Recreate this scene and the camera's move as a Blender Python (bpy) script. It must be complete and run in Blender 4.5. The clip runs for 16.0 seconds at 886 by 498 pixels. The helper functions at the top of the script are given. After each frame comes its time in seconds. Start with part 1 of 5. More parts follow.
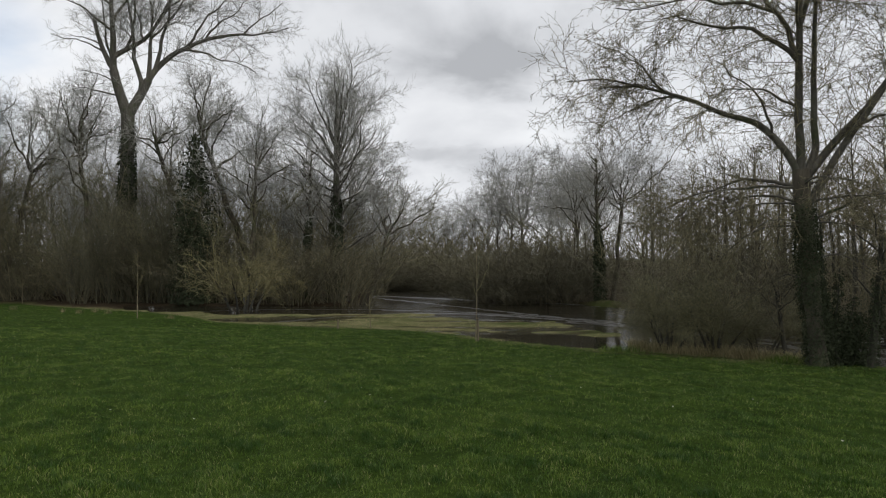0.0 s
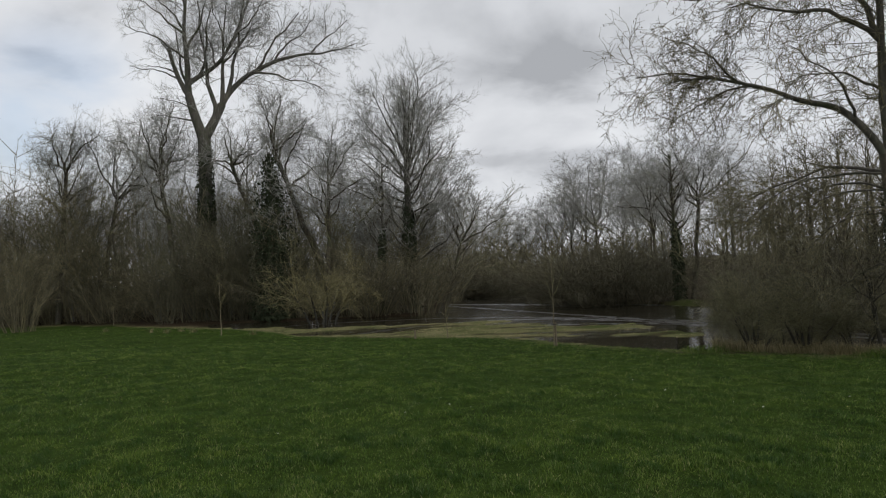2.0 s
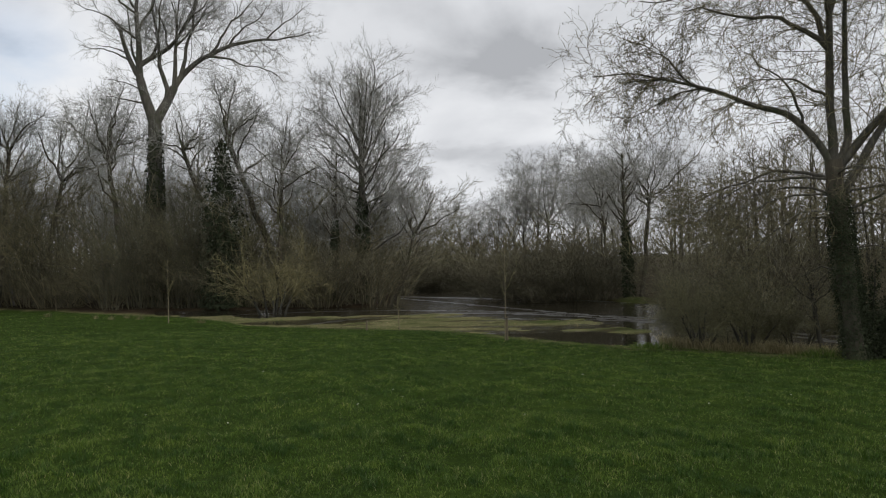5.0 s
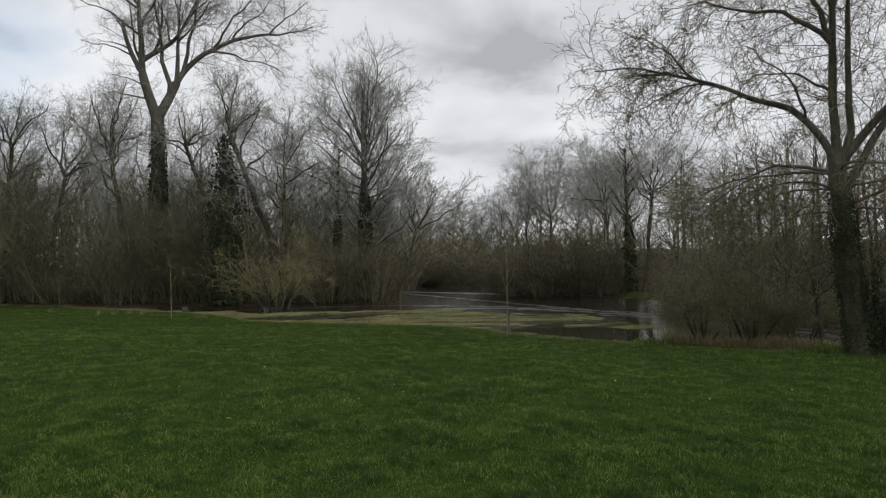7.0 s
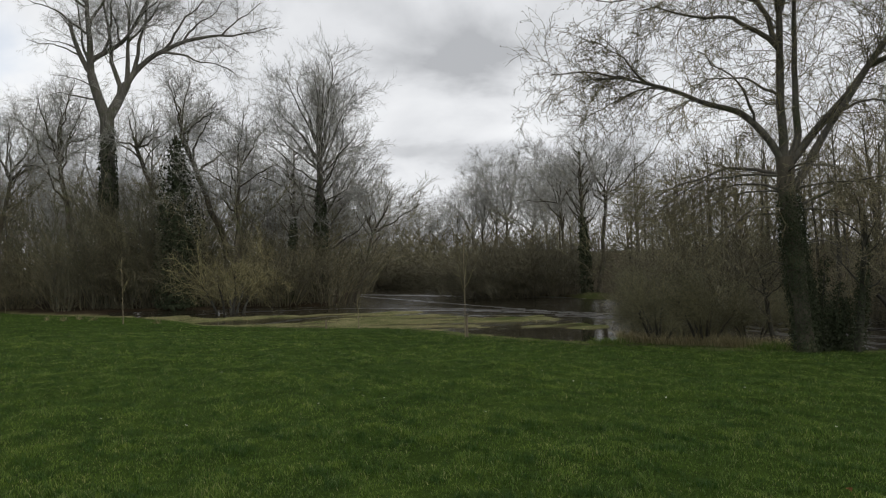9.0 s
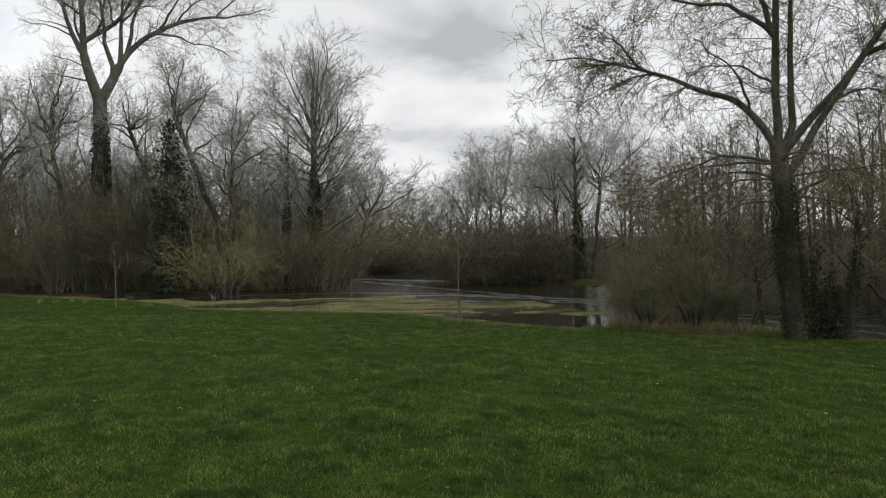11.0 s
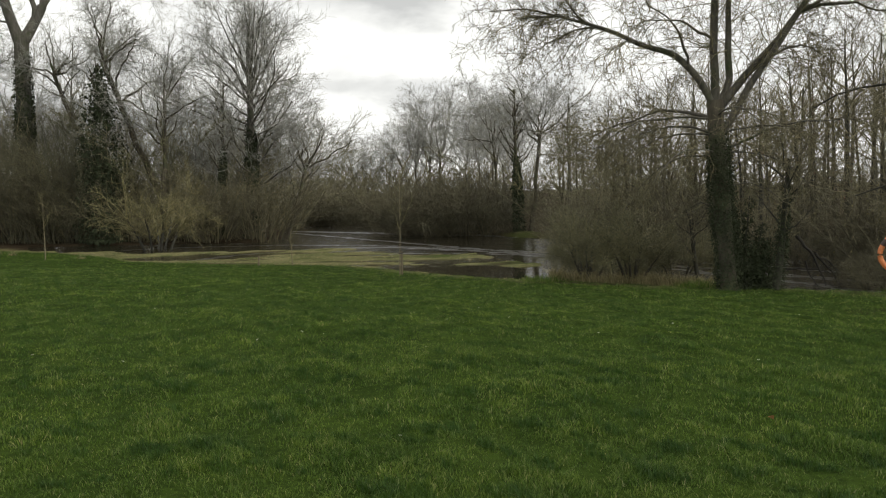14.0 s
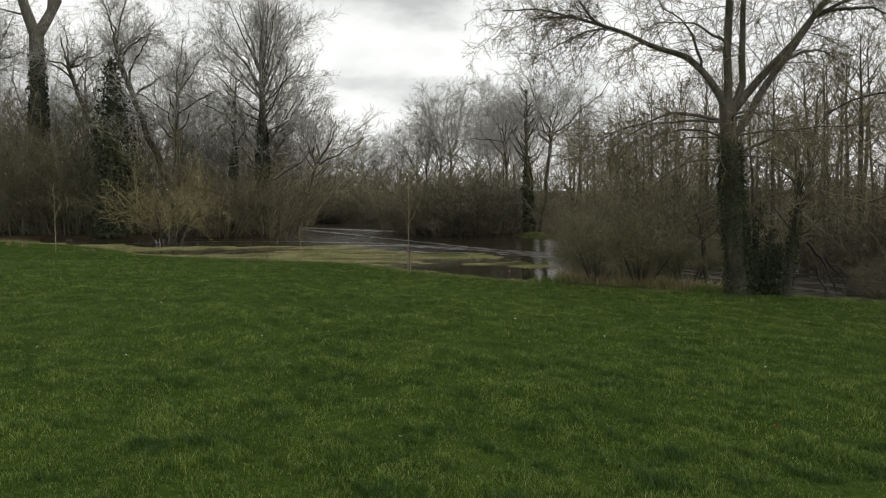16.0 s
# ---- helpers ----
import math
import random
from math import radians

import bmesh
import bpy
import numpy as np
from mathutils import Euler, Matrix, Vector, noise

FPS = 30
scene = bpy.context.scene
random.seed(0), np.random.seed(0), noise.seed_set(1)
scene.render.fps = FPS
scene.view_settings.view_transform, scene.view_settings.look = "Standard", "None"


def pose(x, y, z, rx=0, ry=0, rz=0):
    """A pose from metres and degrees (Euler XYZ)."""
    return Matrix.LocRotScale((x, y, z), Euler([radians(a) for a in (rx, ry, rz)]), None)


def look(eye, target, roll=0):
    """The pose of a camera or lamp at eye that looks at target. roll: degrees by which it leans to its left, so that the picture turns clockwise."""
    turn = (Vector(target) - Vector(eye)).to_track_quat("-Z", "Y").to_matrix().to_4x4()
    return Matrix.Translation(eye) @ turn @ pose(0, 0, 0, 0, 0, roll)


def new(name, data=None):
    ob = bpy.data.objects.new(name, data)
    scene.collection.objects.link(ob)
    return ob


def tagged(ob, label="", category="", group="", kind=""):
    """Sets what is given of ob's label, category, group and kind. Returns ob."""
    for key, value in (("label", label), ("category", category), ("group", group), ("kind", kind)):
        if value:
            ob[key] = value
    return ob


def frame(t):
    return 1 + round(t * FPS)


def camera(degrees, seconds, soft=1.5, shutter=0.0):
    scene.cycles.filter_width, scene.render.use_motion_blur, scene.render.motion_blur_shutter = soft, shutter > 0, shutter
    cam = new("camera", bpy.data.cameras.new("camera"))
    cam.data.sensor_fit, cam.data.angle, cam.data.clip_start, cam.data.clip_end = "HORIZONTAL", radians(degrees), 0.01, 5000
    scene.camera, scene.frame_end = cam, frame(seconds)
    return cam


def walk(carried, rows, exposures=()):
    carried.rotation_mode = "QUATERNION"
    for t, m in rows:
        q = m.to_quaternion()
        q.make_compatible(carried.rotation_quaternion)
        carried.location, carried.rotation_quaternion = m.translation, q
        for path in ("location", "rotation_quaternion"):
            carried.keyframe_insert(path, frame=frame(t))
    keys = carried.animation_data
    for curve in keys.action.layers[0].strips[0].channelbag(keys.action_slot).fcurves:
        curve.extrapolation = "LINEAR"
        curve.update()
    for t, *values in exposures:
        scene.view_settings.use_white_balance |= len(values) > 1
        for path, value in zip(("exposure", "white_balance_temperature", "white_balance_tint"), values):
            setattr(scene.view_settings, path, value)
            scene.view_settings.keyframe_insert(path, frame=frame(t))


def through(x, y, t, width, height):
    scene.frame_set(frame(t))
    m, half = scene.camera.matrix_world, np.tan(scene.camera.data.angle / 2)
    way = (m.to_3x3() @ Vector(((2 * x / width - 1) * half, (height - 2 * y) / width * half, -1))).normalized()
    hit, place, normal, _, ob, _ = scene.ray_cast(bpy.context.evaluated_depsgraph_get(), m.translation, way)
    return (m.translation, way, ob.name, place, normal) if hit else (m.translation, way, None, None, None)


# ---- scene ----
cam = camera(57.43, 16.0, soft=1.12)

# ---- the camera: a person standing on the grass, turning slowly ----
PATH = [
    (0.0, 0.056, -0.030, 1.591, 91.273, 0.442, 0.457),
    (0.5, 0.049, -0.028, 1.593, 92.095, 0.873, 0.943),
    (1.0, 0.073, -0.014, 1.600, 92.838, 1.262, 2.327),
    (1.5, 0.099, 0.011, 1.587, 92.801, 1.899, 4.760),
    (2.0, 0.069, 0.035, 1.589, 91.950, 2.986, 5.747),
    (2.5, -0.009, 0.016, 1.616, 91.737, 3.293, 4.004),
    (3.0, -0.038, 0.017, 1.614, 91.940, 2.128, 2.461),
    (5.5, 0.041, 0.033, 1.592, 91.019, 1.438, 2.503),
    (6.0, 0.062, 0.043, 1.590, 90.842, 0.931, 3.186),
    (6.5, 0.063, 0.042, 1.587, 91.044, 0.946, 3.129),
    (7.0, 0.045, 0.034, 1.594, 90.944, 1.644, 2.535),
    (7.5, 0.029, 0.010, 1.598, 91.098, 2.507, 1.428),
    (8.0, 0.015, 0.015, 1.604, 91.204, 2.592, -0.052),
    (10.5, -0.002, 0.007, 1.606, 90.261, 1.772, -0.842),
    (11.0, -0.004, 0.002, 1.606, 89.937, 1.586, -1.018),
    (11.5, -0.001, 0.016, 1.600, 89.383, 1.514, -0.832),
    (12.0, -0.003, 0.019, 1.602, 88.851, 1.483, -0.709),
    (12.5, -0.004, 0.028, 1.605, 88.432, 1.508, -0.824),
    (13.0, -0.004, 0.031, 1.602, 88.171, 1.594, -0.907),
    (13.5, -0.030, 0.026, 1.595, 87.505, 1.719, -2.113),
    (14.0, -0.109, -0.008, 1.603, 86.448, 1.361, -5.382),
    (14.5, -0.100, -0.003, 1.600, 85.862, 0.467, -7.811),
    (15.0, -0.060, 0.026, 1.608, 86.601, 0.962, -6.554),
    (15.5, -0.068, 0.033, 1.610, 86.767, 0.677, -5.306),
    (16.0, -0.064, 0.037, 1.609, 86.384, 0.305, -4.631),
]
walk(cam, [(t, pose(x, y, z, rx, ry, rz)) for t, x, y, z, rx, ry, rz in PATH],
     exposures=[(0.0, -0.08, 6500, 10), (0.5, -0.14, 6500, 10), (1.0, -0.10, 6500, 10), (1.5, -0.16, 6480, 10), (2.0, -0.26, 6450, 10),
                (3.0, -0.24, 6500, 10), (5.5, -0.15, 6500, 10), (8.0, -0.12, 6520, 10), (10.5, 0.03, 6600, 9), (13.0, 0.02, 6650, 9),
                (13.5, 0.10, 6800, 8), (14.0, 0.34, 6930, 7), (14.5, 0.74, 7030, 6), (15.0, 0.48, 6930, 6), (15.5, 0.32, 6870, 7), (16.0, 0.24, 6810, 7)])


WATER = -0.88          # level of the flood water
rad = math.radians


# ---- world and sun: a cloudy late-winter sky ----
def build_world():
    w = bpy.data.worlds.new("overcast_sky")
    scene.world = w
    w.use_nodes = True
    nt = w.node_tree
    nt.nodes.clear()
    N, L = nt.nodes.new, nt.links.new
    out, bg = N("ShaderNodeOutputWorld"), N("ShaderNodeBackground")
    sky = N("ShaderNodeTexSky")
    sky.sky_type, sky.sun_disc = "NISHITA", False
    sky.sun_elevation, sky.sun_rotation = rad(36), rad(125)
    dim = N("ShaderNodeVectorMath")
    dim.operation = "SCALE"
    dim.inputs[3].default_value = 0.15
    L(sky.outputs[0], dim.inputs[0])
    tc = N("ShaderNodeTexCoord")
    sep = N("ShaderNodeSeparateXYZ")
    L(tc.outputs["Generated"], sep.inputs[0])

    def maths(op, a, b=None):
        m = N("ShaderNodeMath")
        m.operation = op
        for k, v in enumerate((a, b)):
            if v is None:
                continue
            if isinstance(v, (int, float)):
                m.inputs[k].default_value = v
            else:
                L(v, m.inputs[k])
        return m.outputs[0]

    # project the direction on a cloud layer
    za = maths("ADD", maths("MAXIMUM", sep.outputs[2], 0.0), 0.36)
    comb = N("ShaderNodeCombineXYZ")
    L(maths("DIVIDE", sep.outputs[0], za), comb.inputs[0]); L(maths("DIVIDE", sep.outputs[1], za), comb.inputs[1])
    comb.inputs[2].default_value = SKY_SEED

    def cloud_noise(scale, detail, rough, bend):
        n = N("ShaderNodeTexNoise")
        for key, v in (("Scale", scale), ("Detail", detail), ("Roughness", rough), ("Distortion", bend)):
            n.inputs[key].default_value = v
        L(comb.outputs[0], n.inputs["Vector"])
        return n
    big = cloud_noise(2.7, 8.0, 0.50, 0.4)
    ragged = cloud_noise(4.2, 5.0, 0.55, 0.2)
    tint = N("ShaderNodeSeparateXYZ")
    L(ragged.outputs["Color"], tint.inputs[0])
    # bearing and height in degrees, with ragged edges
    az = maths("ADD", maths("MULTIPLY", maths("ARCTAN2", sep.outputs[0], sep.outputs[1]), 57.3), maths("MULTIPLY", maths("SUBTRACT", tint.outputs[0], 0.5), 14.0))
    el = maths("ADD", maths("MULTIPLY", maths("ARCSINE", sep.outputs[2]), 57.3), maths("MULTIPLY", maths("SUBTRACT", tint.outputs[1], 0.5), 6.0))
    total = maths("ADD", maths("MULTIPLY", maths("SUBTRACT", big.outputs["Fac"], 0.5), 2.3), 0.56)
    # the cloud masses: a dark bank ahead, thin bright cloud beneath it and to one side
    for a, e, wide, tall, gain in CLOUDS:
        u = maths("DIVIDE", maths("SUBTRACT", az, a), wide)
        v = maths("DIVIDE", maths("SUBTRACT", el, e), tall)
        q = maths("ADD", maths("MULTIPLY", u, u), maths("MULTIPLY", v, v))
        total = maths("ADD", total, maths("MULTIPLY", maths("EXPONENT", maths("MULTIPLY", q, -1.0)), gain))
    ramp = N("ShaderNodeValToRGB")
    cr = ramp.color_ramp
    cr.elements[0].position, cr.elements[0].color = 0.0, (0.392, 0.405, 0.428, 1)
    cr.elements[1].position, cr.elements[1].color = 1.0, (0.762, 0.776, 0.798, 1)
    e = cr.elements.new(0.5); e.color = (0.630, 0.645, 0.672, 1)
    L(total, ramp.inputs[0])
    # a few thin places where the blue comes through
    hole = N("ShaderNodeTexNoise")
    hole.inputs["Scale"].default_value = 0.5
    hole.inputs["Detail"].default_value = 4.0
    off = N("ShaderNodeVectorMath"); off.operation = "ADD"
    off.inputs[1].default_value = (3.1, 1.7, 4.0)
    L(comb.outputs[0], off.inputs[0]); L(off.outputs[0], hole.inputs["Vector"])
    hr = N("ShaderNodeMapRange")
    hr.inputs[1].default_value, hr.inputs[2].default_value = 0.58, 0.72
    hr.inputs[3].default_value, hr.inputs[4].default_value = 0.0, 0.25
    L(hole.outputs["Fac"], hr.inputs[0])
    thin = N("ShaderNodeVectorMath"); thin.operation = "DOT_PRODUCT"
    thin.inputs[1].default_value = (math.sin(rad(-31)) * 0.98, math.cos(rad(-31)) * 0.98, 0.20)
    L(tc.outputs["Generated"], thin.inputs[0])
    tr = N("ShaderNodeMapRange"); tr.interpolation_type = "SMOOTHSTEP"
    tr.inputs[1].default_value, tr.inputs[2].default_value = math.cos(rad(7)), 1.0
    tr.inputs[3].default_value, tr.inputs[4].default_value = 0.0, 0.30
    L(thin.outputs["Value"], tr.inputs[0])
    both = N("ShaderNodeMath"); both.operation = "MAXIMUM"
    L(hr.outputs[0], both.inputs[0]); L(tr.outputs[0], both.inputs[1])
    veil = N("ShaderNodeMapRange")
    veil.inputs[1].default_value, veil.inputs[2].default_value = 0.62, 0.42
    L(big.outputs["Fac"], veil.inputs[0])
    mix = N("ShaderNodeMix"); mix.data_type = "RGBA"
    L(maths("MULTIPLY", both.outputs[0], veil.outputs[0]), mix.inputs[0]); L(ramp.outputs[0], mix.inputs[6]); L(dim.outputs[0], mix.inputs[7])
    L(mix.outputs[2], bg.inputs[0])
    bg.inputs[1].default_value = SKY_LEVEL
    L(bg.outputs[0], out.inputs[0])


SKY_SEED, SKY_LEVEL = 2.3, 1.25
CLOUDS = [(3, 14.2, 6.0, 2.4, -0.62), (-6, 19, 8, 3, -0.30), (13, 14, 4, 3, -0.30), (5, 9.6, 4.5, 1.5, 0.44), (0, 11.0, 2.5, 1.2, 0.10), (1, 7.4, 7, 0.9, -0.22), (-2, 5.3, 9, 1.0, 0.20),
          (-30, 17, 9, 6, 0.42), (-33, 14.5, 3, 1.3, -0.45), (-28.5, 18.5, 3.5, 1.2, -0.35), (-24, 15, 2.5, 1.2, -0.15), (24, 12, 8, 6, 0.05)]
build_world()
sun = new("sun", bpy.data.lights.new("sun", "SUN"))
sun.data.energy, sun.data.angle, sun.data.color = 0.85, rad(30), (1.0, 0.96, 0.90)
sun.matrix_world = look((0, 0, 0), (-math.sin(rad(125)) * 0.81, -math.cos(rad(125)) * 0.81, -0.59))


# ---- materials ----
def material(name, build):
    m = bpy.data.materials.new(name)
    m.use_nodes = True
    nt = m.node_tree
    b = nt.nodes["Principled BSDF"]
    build(nt, nt.nodes.new, nt.links.new, b)
    return m


def noise_ramp(nt, N, L, scale, stops, stretch=(1, 1, 1), detail=5.0, rough=0.6, coord="Object"):
    """Noise in object space through a colour ramp; returns (colour socket, factor socket)."""
    tc, mp, nz, rp = N("ShaderNodeTexCoord"), N("ShaderNodeMapping"), N("ShaderNodeTexNoise"), N("ShaderNodeValToRGB")
    mp.inputs["Scale"].default_value = stretch
    nz.inputs["Scale"].default_value, nz.inputs["Detail"].default_value = scale, detail
    nz.inputs["Roughness"].default_value = rough
    L(tc.outputs[coord], mp.inputs[0]); L(mp.outputs[0], nz.inputs["Vector"]); L(nz.outputs["Fac"], rp.inputs[0])
    els = rp.color_ramp.elements
    while len(els) < len(stops):
        els.new(0.5)
    for e, (p, c) in zip(els, stops):
        e.position, e.color = p, (*c, 1)
    return rp.outputs[0], nz.outputs["Fac"]


def mult(N, L, a, b, fac=1.0):
    m = N("ShaderNodeMix"); m.data_type, m.blend_type = "RGBA", "MULTIPLY"
    m.inputs[0].default_value = fac
    L(a, m.inputs[6]); L(b, m.inputs[7])
    return m.outputs[2]


def bump(N, L, b, height, strength, dist):
    n = N("ShaderNodeBump")
    n.inputs["Strength"].default_value, n.inputs["Distance"].default_value = strength, dist
    L(height, n.inputs["Height"]); L(n.outputs[0], b.inputs["Normal"])


def bark(name, dark, light, moss=None):
    def build(nt, N, L, b):
        col, fac = noise_ramp(nt, N, L, 9.0, [(0.3, dark), (0.7, light)], (1, 1, 0.22), 6)
        big, _ = noise_ramp(nt, N, L, 0.9, [(0.35, (0.65, 0.65, 0.65)), (0.7, (1.15, 1.12, 1.05))])
        c = mult(N, L, col, big)
        if moss:
            mcol, mfac = noise_ramp(nt, N, L, 1.6, [(0.50, (0, 0, 0)), (0.66, (1, 1, 1))])
            mx = N("ShaderNodeMix"); mx.data_type = "RGBA"
            L(mcol, mx.inputs[0]); L(c, mx.inputs[6]); mx.inputs[7].default_value = (*moss, 1)
            c = mx.outputs[2]
        L(c, b.inputs["Base Color"])
        b.inputs["Roughness"].default_value = 0.9
        bump(N, L, b, fac, 0.9, 0.03)
    return material(name, build)


def twig(name, dark, light):
    def build(nt, N, L, b):
        g = N("ShaderNodeNewGeometry")
        rp = N("ShaderNodeValToRGB")
        rp.color_ramp.elements[0].color, rp.color_ramp.elements[1].color = (*dark, 1), (*light, 1)
        L(g.outputs["Random Per Island"], rp.inputs[0])
        big, _ = noise_ramp(nt, N, L, 0.6, [(0.35, (0.7, 0.7, 0.7)), (0.7, (1.15, 1.12, 1.05))])
        L(mult(N, L, rp.outputs[0], big), b.inputs["Base Color"])
        b.inputs["Roughness"].default_value = 0.8
    return material(name, build)


def leafy(name, stops, patch, rough=0.5, through=0.25, patch_scale=1.1, broad=None, lush=None):
    """Blades or leaves: colour by island, broad patches over the ground, deeper green in lush tufts, a little light through."""
    def build(nt, N, L, b):
        g = N("ShaderNodeNewGeometry")
        rp = N("ShaderNodeValToRGB")
        els = rp.color_ramp.elements
        while len(els) < len(stops):
            els.new(0.5)
        for e, (p, c) in zip(els, stops):
            e.position, e.color = p, (*c, 1)
        L(g.outputs["Random Per Island"], rp.inputs[0])
        big, _ = noise_ramp(nt, N, L, patch_scale, patch, detail=4)
        c = mult(N, L, rp.outputs[0], big)
        if broad:
            wide, _ = noise_ramp(nt, N, L, 0.38, broad, detail=3)
            c = mult(N, L, c, wide)
        if lush:
            at = N("ShaderNodeAttribute"); at.attribute_name = "lush"
            dk = N("ShaderNodeMix"); dk.data_type, dk.blend_type = "RGBA", "MULTIPLY"
            L(at.outputs["Fac"], dk.inputs[0]); L(c, dk.inputs[6]); dk.inputs[7].default_value = (*lush, 1)
            c = dk.outputs[2]
        L(c, b.inputs["Base Color"])
        b.inputs["Roughness"].default_value = rough
        b.inputs["Specular IOR Level"].default_value = 0.25
        if through:
            t, m = N("ShaderNodeBsdfTranslucent"), N("ShaderNodeMixShader")
            L(c, t.inputs[0])
            m.inputs[0].default_value = through
            L(b.outputs[0], m.inputs[1]); L(t.outputs[0], m.inputs[2])
            L(m.outputs[0], nt.nodes["Material Output"].inputs[0])
    return material(name, build)


def plain(name, color, rough=0.6, metal=0.0, scale=6.0, vary=0.25, relief=0.0):
    def build(nt, N, L, b):
        lo, hi = tuple(c * (1 - vary) for c in color), tuple(min(1, c * (1 + vary)) for c in color)
        c, f = noise_ramp(nt, N, L, scale, [(0.3, lo), (0.7, hi)])
        c2, _ = noise_ramp(nt, N, L, scale * 6, [(0.3, (0.85, 0.85, 0.85)), (0.7, (1.1, 1.1, 1.1))])
        L(mult(N, L, c, c2), b.inputs["Base Color"])
        b.inputs["Roughness"].default_value, b.inputs["Metallic"].default_value = rough, metal
        if relief:
            bump(N, L, b, f, 0.6, relief)
    return material(name, build)


def ground_material():
    def build(nt, N, L, b):
        turf, f1 = noise_ramp(nt, N, L, 1.1, [(0.3, (0.020, 0.037, 0.007)), (0.7, (0.042, 0.072, 0.013))], detail=8, rough=0.7)
        fine, f2 = noise_ramp(nt, N, L, 16.0, [(0.3, (0.6, 0.6, 0.6)), (0.7, (1.25, 1.2, 1.1))], detail=4)
        turf = mult(N, L, turf, fine)
        wet, _ = noise_ramp(nt, N, L, 0.9, [(0.3, (0.078, 0.094, 0.034)), (0.7, (0.220, 0.205, 0.110))], detail=7)
        wet = mult(N, L, wet, fine)
        mud, f3 = noise_ramp(nt, N, L, 2.0, [(0.3, (0.020, 0.015, 0.010)), (0.7, (0.060, 0.046, 0.028))], detail=8)
        a = N("ShaderNodeAttribute"); a.attribute_name = "cover"
        sp = N("ShaderNodeSeparateXYZ"); L(a.outputs["Vector"], sp.inputs[0])
        m1 = N("ShaderNodeMix"); m1.data_type = "RGBA"
        L(sp.outputs[0], m1.inputs[0]); L(turf, m1.inputs[6]); L(wet, m1.inputs[7])
        m2 = N("ShaderNodeMix"); m2.data_type = "RGBA"
        L(sp.outputs[1], m2.inputs[0]); L(m1.outputs[2], m2.inputs[6]); L(mud, m2.inputs[7])
        L(m2.outputs[2], b.inputs["Base Color"])
        b.inputs["Roughness"].default_value = 0.95
        b.inputs["Specular IOR Level"].default_value = 0.02
        bump(N, L, b, f2, 0.8, 0.05)
    return material("turf_and_mud", build)


